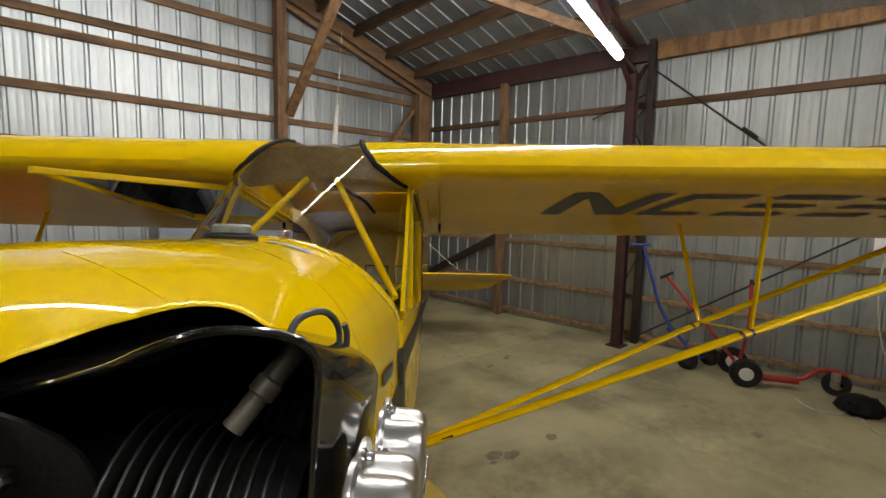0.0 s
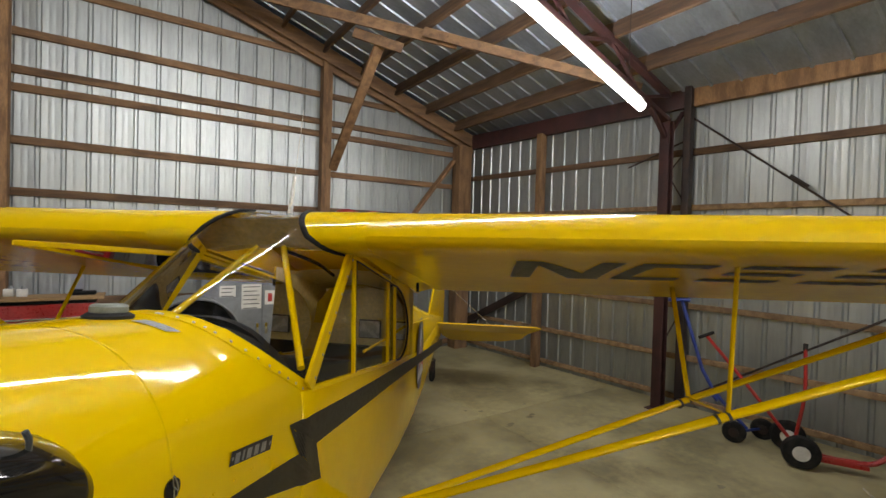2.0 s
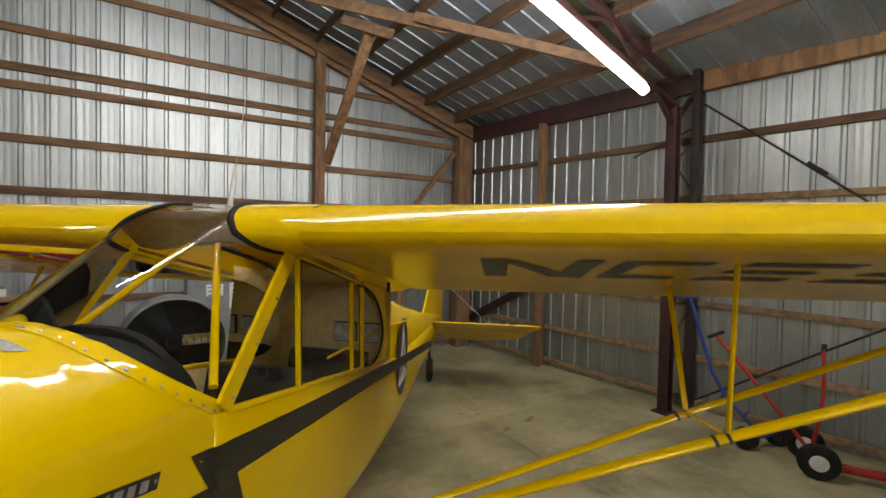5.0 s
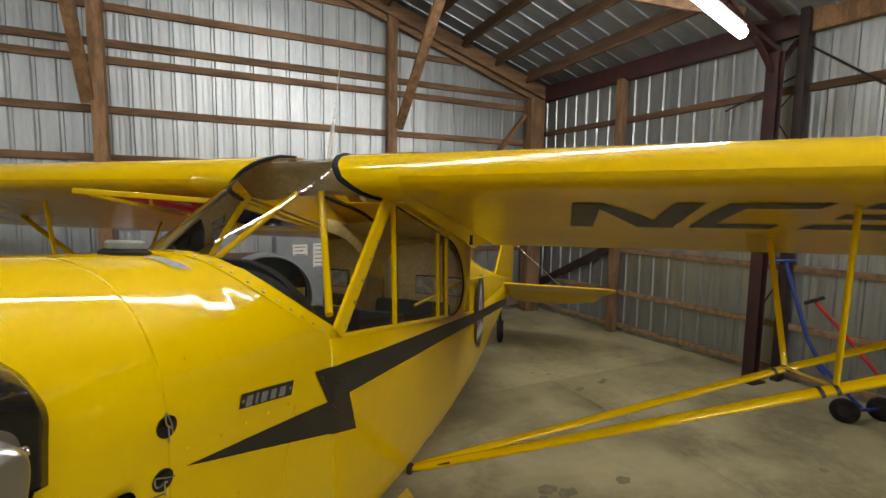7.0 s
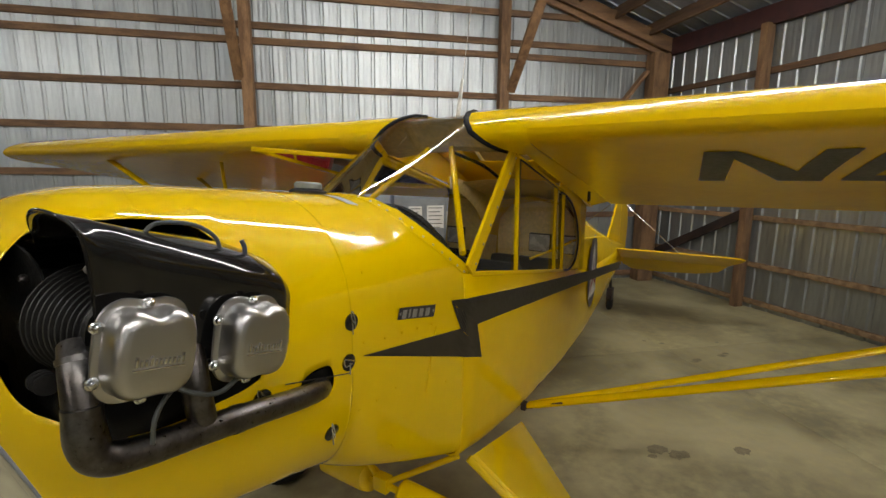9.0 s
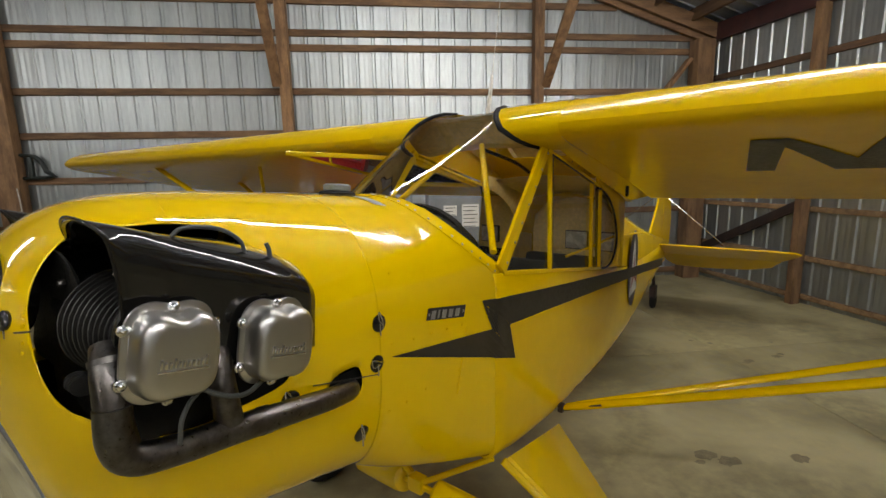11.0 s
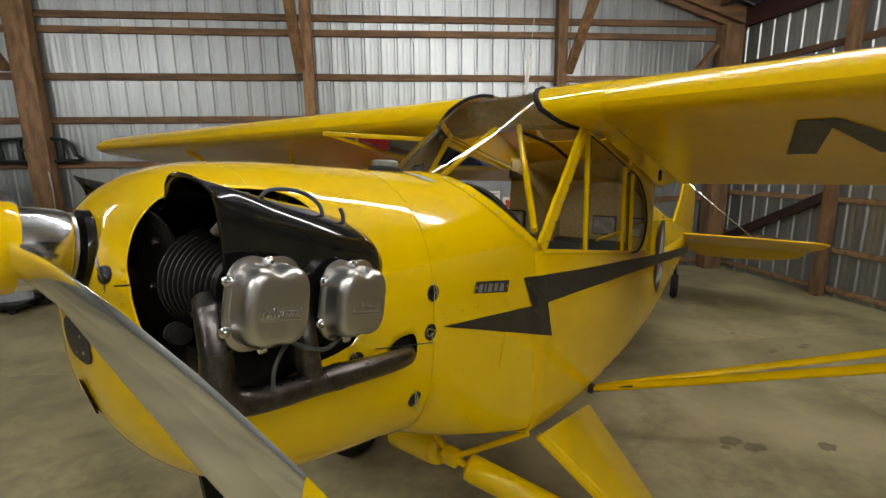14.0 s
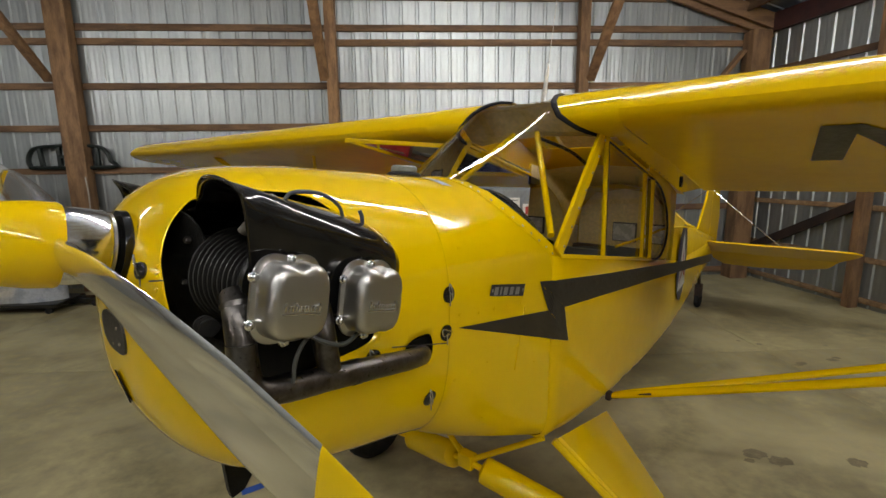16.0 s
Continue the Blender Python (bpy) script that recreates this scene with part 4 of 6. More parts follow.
emblem = part("emblem", emblem_sheet(0.205, lambda u: -0.27 * math.sqrt(max(0.0, 1 - u * u)), lambda u: 0.27 * math.sqrt(max(0.0, 1 - u * u)), 0.012), NAVY, plane, "round navy emblem with a white triangle")
part("emblem_triangle", emblem_sheet(0.168, lambda u: -0.182, lambda u: 0.262 - 0.443 * abs(u), 0.015), WHITE, emblem)
for q in (90, 210, 330):
    bm = bmesh.new()
    d, e = Vector((math.cos(radians(q)), math.sin(radians(q)))), Vector((-math.sin(radians(q)), math.cos(radians(q))))
    bm.faces.new([bm.verts.new((side_x(c.y + p.x) + 0.018, c.y + p.x, c.z - 0.045 + p.y)) for p in (d * 0.004 - e * 0.007, d * 0.08 - e * 0.014, d * 0.145 - e * 0.006, d * 0.145 + e * 0.006, d * 0.08 + e * 0.014, d * 0.004 + e * 0.007)])
    part("emblem_blade", bm, RED_PRINT, emblem)

# ---- wings ----
CHORD, WING_TILT = 1.60, radians(12.8)
LE_S, LE_Z = 1.665, 1.922
UPPER = [(0, 0), (0.006, 0.018), (0.0125, 0.027), (0.025, 0.041), (0.05, 0.060), (0.1, 0.084), (0.2, 0.107), (0.3, 0.114), (0.4, 0.111), (0.5, 0.101), (0.6, 0.086), (0.7, 0.067), (0.8, 0.046), (0.9, 0.025), (1.0, 0.002)]
LOWER = [(0, 0), (0.006, -0.010), (0.0125, -0.015), (0.025, -0.020), (0.05, -0.023), (0.1, -0.023), (0.2, -0.018), (0.3, -0.013), (0.5, -0.008), (0.75, -0.003), (1.0, -0.001)]


def flow(x, table):
    """A smooth lookup in rows of (x, value)."""
    k = 0
    while k < len(table) - 2 and x > table[k + 1][0]:
        k += 1
    (xa, ya), (xb, yb) = table[k], table[k + 1]

    def slope(i):
        if i == 0:
            return (table[1][1] - table[0][1]) / (table[1][0] - table[0][0])
        if i == len(table) - 1:
            return (table[-1][1] - table[-2][1]) / (table[-1][0] - table[-2][0])
        return (table[i + 1][1] - table[i - 1][1]) / (table[i + 1][0] - table[i - 1][0])

    h = xb - xa
    t = max(0.0, min(1.0, (x - xa) / h))
    return ya * (1 + 2 * t) * (1 - t) ** 2 + yb * t * t * (3 - 2 * t) + h * (slope(k) * t * (1 - t) ** 2 + slope(k + 1) * t * t * (t - 1))


def wing_point(x, a, upper=True, scale=1.0, shift=0.0, grow=0.0):
    """A point of the wing at span x, chord fraction a."""
    y = flow(a, UPPER if upper else LOWER) * scale + (grow if upper else -grow) / CHORD
    f = shift + a * scale
    return Vector((x, LE_S + CHORD * (f * math.cos(WING_TILT) + y * math.sin(WING_TILT)), LE_Z + 0.007 * abs(x) + 0.006 * x + CHORD * (y * math.cos(WING_TILT) - f * math.sin(WING_TILT))))


def chord_loop(x, scale=1.0, shift=0.0, grow=0.0):
    a = [0.5 * (1 - math.cos(math.pi * k / 40)) for k in range(41)]
    return [wing_point(x, v, True, scale, shift, grow) for v in reversed(a)] + [wing_point(x, v, False, scale, shift, grow) for v in a[1:-1]]


for side in (1, -1):
    bm = bmesh.new()
    loops = [chord_loop(side * x) for x in (0.452, 1.2, 2.0, 2.8, 3.6, 4.3, 4.6)]
    for k in range(1, 10):
        t = math.sin(math.pi / 2 * k / 9)
        x = 4.6 + 0.72 * t
        r = math.sqrt(max(0.0, 1 - t ** 2.4))
        loops.append(chord_loop(side * x, max(0.05, 0.10 + 0.90 * r), 0.30 * (1 - r)))
    rings(bm, loops, True, True)
    wing = part("wing", bm, FABRIC, plane, "yellow fabric-covered wing", 45)
    # root fairing round the leading edge, cut back along the windshield
    bm = bmesh.new()
    prof = [(v, True) for v in (0.26, 0.2, 0.14, 0.09, 0.05, 0.025, 0.01, 0.003)] + [(0.0, False)] + [(v, False) for v in (0.004, 0.012, 0.03, 0.06, 0.09, 0.13)]
    rows = []
    for k, (v, up) in enumerate(prof):
        t = max(0.0, (k - 1) / (len(prof) - 2))
        start = 0.125 + (0.345 - 0.125) * t ** 1.25
        rows.append([wing_point(side * (start + (0.456 - start) * j / 6), v, up, 1.0, 0.0, 0.0055) for j in range(7)])
    rings(bm, rows, False, False)
    fair = part("wing_root_fairing", bm, YELLOW, plane, "glossy yellow wing root fairing", 50)
    bm = bmesh.new()
    edge = [row[0] + Vector((0.004 * side, 0, 0)) for row in rows[2:]]
    tube(bm, [p + (p - Vector((p.x, 2.0, 1.88))).normalized() * 0.002 for p in edge], [0.006, 0.010] + [0.0115] * (len(edge) - 4) + [0.009, 0.006], 10, 0.7)
    part("windshield_trim", bm, BLACK_CLOTH, plane, "black rubber windshield trim")

# middle of the wing over the cabin: a clear skylight, yellow behind it, and the lining
bm = bmesh.new()
rings(bm, [[wing_point(x, a, True, 1, 0, -0.004) for a in (0.19, 0.3, 0.45, 0.62)] for x in (-0.33, -0.2, 0, 0.2, 0.33)], False, False)
skylight = part("skylight", bm, PANE, plane, "clear plastic cabin skylight")
skylight.visible_shadow = False
bm = bmesh.new()
rings(bm, [[wing_point(x, a, True, 1, 0, -0.006) for a in (0.60, 0.7, 0.8, 0.98)] for x in (-0.455, -0.2, 0, 0.2, 0.455)], False, False)
for side in (1, -1):
    rings(bm, [[wing_point(x * side, a, True, 1, 0, -0.003) for a in (0.10, 0.2, 0.3, 0.45, 0.62)] for x in (0.325, 0.455)], False, False)
part("cabin_roof", bm, FABRIC, plane, "yellow cabin roof")
for lo, hi in (((1.775, 1.995), (1.90, 1.885)), ((1.90, 1.885), (1.99, 1.87)), ((2.62, 1.735), (3.15, 1.58))):
    bm = bmesh.new()
    rings(bm, [[Vector((x, p[0], p[1] - 0.03 * (x / 0.35) ** 2)) for p in (lo, ((lo[0] + hi[0]) / 2, (lo[1] + hi[1]) / 2), hi)] for x in (-0.36, -0.2, 0, 0.2, 0.36)], False, False)
    part("headliner", bm, LINING, plane, "tan cabin headliner")
for side in (1, -1):
    bm = bmesh.new()
    rings(bm, [[Vector((side * 0.36, 1.84, 1.865)), Vector((side * 0.36, 2.5, 1.70)), Vector((side * 0.35, 3.12, 1.56))], [wing_point(side * 0.45, a, False) for a in (0.12, 0.55, 0.95)]], False, False)
    part("root_gap_cover", bm, YELLOW, plane, "yellow gap cover with screws")

    for k in range(9):
        bm = bmesh.new()
        a, b = Vector((side * 0.405, 1.95, 1.80)), Vector((side * 0.405, 2.56, 1.665))
        spun(bm, [(0, 0.004), (0.002, 0.004), (0.003, 0.002)], a.lerp(b, k / 8) + Vector((0, 0, -0.004)), (side * 0.3, 0, -1), 8)
        part("screw", bm, DARK_STEEL, plane)
    bm = bmesh.new()
    box(bm, (side * 0.449 - 0.008, 2.645, 1.625), (side * 0.449 + 0.008, 2.665, 1.672), 0.004)
    spun(bm, [(-0.006, 0.014), (0.006, 0.014)], (side * 0.449, 2.655, 1.628), (1, 0, 0), 14)
    part("cable_pulley", bm, BLACK_PAINT, plane, "small black cable pulley")

# ---- windshield ----
def foot_point(z):
    """Where the windshield meets the boot cowl at a height."""
    return on_skin(min(windshield_foot(z), 1.47), z)[0]


def foot_at(x):
    """The same, near the middle, by its distance from the centre line."""
    lo, hi = 1.60, 1.6985
    for _ in range(30):
        z = (lo + hi) / 2
        if foot_point(z).x > x:
            lo = z
        else:
            hi = z
    return foot_point(z)


def spread(points, n):
    """n + 1 points at even steps along a smooth line."""
    line = smooth_path(points, 10)
    run = [0.0]
    for a, b in zip(line, line[1:]):
        run.append(run[-1] + (b - a).length)
    out = []
    for k in range(n + 1):
        want, i = run[-1] * k / n, 0
        while i < len(run) - 2 and run[i + 1] < want:
            i += 1
        out.append(line[i].lerp(line[i + 1], (want - run[i]) / max(run[i + 1] - run[i], 1e-9)))
    return out


prof = [(0.2, True), (0.14, True), (0.09, True), (0.05, True), (0.025, True), (0.01, True), (0.003, True), (0.0, False), (0.004, False), (0.012, False), (0.03, False), (0.06, False), (0.09, False), (0.13, False)]
trim_line = [wing_point(0.125 + 0.22 * (k / (len(prof) - 1)) ** 1.25, v, up, 1.0, 0.0, 0.001) for k, (v, up) in enumerate(prof)]
# the middle: nearly flat, its top bent back over the leading edge
BEND_X = 0.055
bend = trim_line[4]
edge = [wing_point(0.0, 0.2, True), wing_point(0.06, 0.2, True)] + trim_line[:5]
half = []
for k, top in enumerate(spread(edge, 24)):
    f = k / 24
    low = foot_at(max(BEND_X * f, 0.002))
    knee = Vector((bend.x * f, bend.y, bend.z))
    half.append([low.lerp(knee, t / 9) for t in range(9)] + smooth_path([knee, knee.lerp(top, 0.5) + Vector((0, 0, 0.012 * (1 - f))), top], 2))
# the side: straight rulings from the foot to the wing root trim
feet = spread([foot_at(BEND_X)] + [foot_point(1.69 - 0.262 * (k / 14) ** 1.3) for k in range(3, 15)], 70)
for low, top in list(zip(feet, spread(trim_line[4:], 70)))[1:]:
    half.append([low.lerp(top, t / 13) for t in range(14)])
half = [row[:14] if len(row) >= 14 else row + [row[-1]] * (14 - len(row)) for row in half]
lower = [row[0] for row in half[::3]] + [half[-1][0]]
sheet = [[Vector((-p.x, p.y, p.z)) for p in row] for row in reversed(half[1:])] + half
# ease the bends across the sheet
for _ in range(8):
    sheet = [sheet[0]] + [[(a + b * 2 + c) / 4 for a, b, c in zip(sheet[k - 1], sheet[k], sheet[k + 1])] for k in range(1, len(sheet) - 1)] + [sheet[-1]]
bm = bmesh.new()
rings(bm, sheet, False, False)
bmesh.ops.remove_doubles(bm, verts=bm.verts, dist=1e-5)
shield = part("windshield", bm, WINDSHIELD, plane, "clear wraparound plastic windshield", 80)
shield.visible_shadow = False
# flange along its foot with rivets
lower = [Vector((-p.x, p.y, p.z)) for p in reversed(lower[1:])] + lower
bm = bmesh.new()
rows = []
for p in lower:
    side, z = (1 if p.x >= 0 else -1), min(p.z, 1.6985)
    rows.append([on_skin(p.y + dy, z + dz, side, out)[0] for dy, dz, out in ((-0.062, 0.0, -0.0005), (-0.060, 0.0, 0.0025), (-0.03, 0.0, 0.0025), (-0.004, 0.0, 0.0025))] + [p + Vector((0, 0.004, 0.002))])
rings(bm, rows, False, False)
flange = part("windshield_flange", bm, YELLOW, plane, "yellow riveted windshield flange")
for k in range(1, len(lower) - 1, 2):
    side = 1 if lower[k].x > 0 else -1
    p, nrm = on_skin(lower[k].y - 0.046, min(lower[k].z, 1.6985), side, 0.002)
    bm = bmesh.new()
    spun(bm, [(0, 0.0045), (0.002, 0.0045), (0.0035, 0.002)], p, nrm, 8)
    part("rivet", bm, STEEL, flange)
# braces behind the windshield
for side in (1, -1):
    bm = bmesh.new()
    tube(bm, [(0.057 * side, 1.812, 1.872), (0.329 * side, 1.433, 1.493)], 0.0125, 12)
    part("cabin_brace", bm, YELLOW, plane, "yellow steel tube brace")
bm = bmesh.new()
tube(bm, smooth_path([(0.02, 1.88, 1.86), (0.12, 2.0, 1.80), (0.16, 2.1, 1.74)], 4), 0.008, 8)
part("cabin_brace", bm, BLACK_PAINT, plane)

# ---- cabin ----
bm = bmesh.new()
loop = []
for k in range(25):
    q = math.pi * k / 24
    p = body_point(1.20, q, -0.02)
    loop.append(Vector((p.x, 1.36, min(p.z - 0.02, 1.655))))
loop += [Vector((-0.32, 1.36, 1.1)), Vector((0.32, 1.36, 1.1))]
plate(bm, loop, (0, 0.03, 0))
panel = part("instrument_panel", bm, SEAT, plane, "black instrument panel")
bm = bmesh.new()
rings(bm, [[Vector((0.315 * math.copysign(abs(math.cos(math.pi * k / 20)) ** 0.85, math.cos(math.pi * k / 20)), s, 1.45 + h * math.sin(math.pi * k / 20))) for k in range(21)] for s, h in ((1.22, 0.19), (1.34, 0.19), (1.40, 0.175))], False, False)
part("glare_shield", bm, SEAT, plane, "black padded glare shield")
for x, z, r in ((0.17, 1.53, 0.045), (0.05, 1.56, 0.045), (-0.08, 1.56, 0.045), (-0.2, 1.52, 0.045)):
    bm = bmesh.new()
    spun(bm, [(0, r), (0.012, r), (0.012, r * 0.85), (0.006, r * 0.8)], (x, 1.392, z), (0, 1, 0), 20)
    part("gauge", bm, BLACK_PAINT, panel)


def seat(s, z):
    bm = bmesh.new()
    box(bm, (-0.26, s - 0.40, z - 0.34), (0.26, s, z - 0.24), 0.03)
    part("seat_cushion", bm, SEAT, plane, "black cloth seat cushion")
    bm = bmesh.new()
    box(bm, (-0.25, -0.05, -0.02), (0.25, 0.04, 0.31), 0.035, pose(0, s, z - 0.30, -14, 0, 0))
    part("seat_back", bm, SEAT, plane, "black cloth seat back")


seat(2.12, 1.32)
seat(2.85, 1.22)
for side in (1, -1):
    bm = bmesh.new()
    rings(bm, [[Vector((side * 0.338, 1.47, z)) for z in (0.75, 1.1, 1.40)], [Vector((side * 0.338, 2.6, z)) for z in (0.68, 1.0, 1.21)], [Vector((side * 0.318, 3.12, z)) for z in (0.66, 0.9, 1.14)]], False, False)
    part("cabin_lining", bm, LINING, plane)
bm = bmesh.new()
box(bm, (-0.31, 3.13, 0.65), (0.31, 3.15, 1.58), 0.005)
part("rear_bulkhead", bm, LINING, plane, "tan rear cabin bulkhead")
POUCH = material("clear_pouch", (0.80, 0.81, 0.80), 0.12, 0, (0.55, 0.56, 0.55), 22, rough_var=0.05, coat=0.8, bump=0.4, bump_scale=28, mask=(0.45, 0.52))
for x, w in ((0.02, 0.16), (0.225, 0.17)):
    bm = bmesh.new()
    box(bm, (x - w / 2, 3.105, 1.225), (x + w / 2, 3.125, 1.355), 0.008)
    pouch = part("document_pouch", bm, BLACK_TRIM, plane, "clear document pouch with dark edge")
    bm = bmesh.new()
    box(bm, (x - w / 2 + 0.008, 3.096, 1.233), (x + w / 2 - 0.008, 3.1045, 1.347), 0.002)
    part("pouch_film", bm, POUCH, pouch)
bm = bmesh.new()
tube(bm, [(0.30, 2.62, 1.66), (0.31, 2.63, 1.24)], 0.010, 10)
part("cabin_brace", bm, BLACK_PAINT, plane)
bm = bmesh.new()
tube(bm, smooth_path([(0.2, 2.45, 1.30), (0.27, 2.75, 1.33), (0.3, 3.0, 1.345), (0.34, 3.6, 1.30)], 5), 0.008, 8)
part("control_cable_tube", bm, YELLOW, plane)

# upper door of the far side, folded up under the wing
door = [(-0.36, 1.80, 1.83), (-0.82, 1.47, 1.868), (-0.86, 2.0, 1.77), (-0.80, 2.35, 1.69), (-0.36, 2.42, 1.68)]
for a, b in zip(door, door[1:] + door[:1]):
    bm = bmesh.new()
    beam(bm, a, b, 0.03, 0.022, bevel=0.004)
    part("door_frame", bm, YELLOW, plane, "yellow frame of the folded-up cabin door")
bm = bmesh.new()
bm.faces.new([bm.verts.new(p) for p in door])
part("door_pane", bm, PANE, plane).visible_shadow = False

# whip antenna
bm = bmesh.new()
tube(bm, [(0.02, 1.93, 2.02), (0.022, 1.945, 2.10), (0.024, 1.96, 2.185)], [0.011, 0.009, 0.006], 10)
mast = part("antenna", bm, WHITE, plane, "white whip antenna")
bm = bmesh.new()
tube(bm, [(0.024, 1.96, 2.18), (0.03, 2.02, 2.50)], 0.0013, 6)
part("antenna_wire", bm, STEEL, mast)

# ---- wing struts ----
for side in (1, -1):
    foot = Vector((0.345 * side, 2.05, 0.645))
    for top, knee, r in (((3.30, 1.90, 1.862), (1.872, 2.045, 1.241), 0.027), ((3.30, 2.66, 1.70), (1.866, 2.449, 1.171), 0.022)):
        a = foot + Vector((0.02 * side, 0.02 if r < 0.025 else 0, 0.008))
        bm = bmesh.new()
        tube(bm, [a, a.lerp(Vector((top[0] * side, top[1], top[2])), 0.02), Vector((knee[0] * side, knee[1], knee[2])), Vector((top[0] * side, top[1], top[2]))], [r * 0.7, r, r, r], 14, 0.62, up=(0, 0, 1))
        strut = part("wing_strut", bm, YELLOW, plane, "yellow streamlined wing strut")
        k = Vector((knee[0] * side, knee[1], knee[2]))
        if r > 0.025:
            bm = bmesh.new()
            far = Vector((top[0] * side, top[1], top[2]))
            tube(bm, [a.lerp(far, 0.035) + Vector((0, -0.0175, 0.003)), a.lerp(far, 0.06) + Vector((0, -0.0185, 0.003))], 0.005, 6)
            part("strut_slot", bm, DARK_STEEL, strut)
        along = (k - a).normalized()
        for d in (-0.045, 0.0):
            bm = bmesh.new()
            tube(bm, [k + along * (d - 0.006), k + along * (d + 0.006)], r + 0.003, 14, 0.66, up=(0, 0, 1))
            part("strut_band", bm, BLACK_TRIM, strut)
    for a, b in (((1.872, 2.045, 1.258), (1.855, 1.975, 1.868)), ((1.866, 2.449, 1.185), (1.86, 2.72, 1.695)), ((1.866, 2.438, 1.180), (1.872, 2.055, 1.245))):
        bm = bmesh.new()
        tube(bm, [(a[0] * side, a[1], a[2]), (b[0] * side, b[1], b[2])], 0.0125 if a[2] > 1.182 else 0.009, 10, 0.7)
        part("jury_strut", bm, YELLOW, plane, "thin yellow jury strut")
    bm = bmesh.new()
    box(bm, (0.335, 2.025, 0.63), (0.362, 2.06, 0.672), 0.008)
    tube(bm, [(0.35, 2.045, 0.645), (0.39, 2.05, 0.655)], 0.012, 8)
    if side < 0:
        bmesh.ops.scale(bm, vec=(-1, 1, 1), verts=bm.verts)
    part("strut_fitting", bm, DARK_STEEL, plane, "dark steel strut fitting")
    bm = bmesh.new()
    box(bm, (1.825 * side if side > 0 else -1.895, 1.955, 1.860), (1.895 if side > 0 else -1.825, 2.0, 1.877), 0.003)
    part("jury_fitting", bm, BLACK_TRIM, plane)

# painted marks under the left wing: two slanted characters and plain bars
MARK = material("charcoal_marking", (0.035, 0.033, 0.031), 0.45, 0, (0.05, 0.046, 0.042), 6)


def under_wing(name, outlines):
    bm = bmesh.new()
    for outline in outlines:
        n = 10
        a, b, c, d = outline
        rows = []
        for i in range(n + 1):
            u = i / n
            row = []
            for j in range(n + 1):
                v = j / n
                x = (a[0] * (1 - u) + b[0] * u) * (1 - v) + (d[0] * (1 - u) + c[0] * u) * v
                s = (a[1] * (1 - u) + b[1] * u) * (1 - v) + (d[1] * (1 - u) + c[1] * u) * v
                f = (s - LE_S) / (CHORD * math.cos(WING_TILT))
                row.append(wing_point(x, f, False, 1, 0, 0.003))
            rows.append(row)
        rings(bm, rows, False, False)
    part(name, bm, MARK, plane, "charcoal painted mark")


under_wing("wing_letter", [((0.98, 2.45), (1.01, 1.91), (1.11, 1.91), (1.08, 2.45)), ((1.05, 1.91), (1.11, 1.91), (1.42, 2.45), (1.27, 2.45)), ((1.31, 2.30), (1.34, 1.91), (1.43, 1.91), (1.41, 2.45))])
under_wing("wing_letter", [((1.47, 2.40), (1.49, 1.96), (1.57, 1.99), (1.55, 2.34)), ((1.49, 1.92), (1.78, 1.92), (1.77, 2.02), (1.51, 2.02)), ((1.47, 2.44), (1.77, 2.44), (1.77, 2.34), (1.47, 2.34))])
for x in (1.86, 2.30, 2.74):
    under_wing("wing_bar", [((x, 2.44), (x + 0.02, 1.92), (x + 0.34, 1.92), (x + 0.32, 2.02)), ((x, 2.44), (x + 0.02, 2.34), (x + 0.34, 2.34), (x + 0.33, 2.44)), ((x + 0.03, 2.22), (x + 0.03, 2.13), (x + 0.32, 2.13), (x + 0.32, 2.22))][1:])
    under_wing("wing_bar", [((x + 0.02, 2.02), (x + 0.02, 1.92), (x + 0.34, 1.92), (x + 0.34, 2.02))])

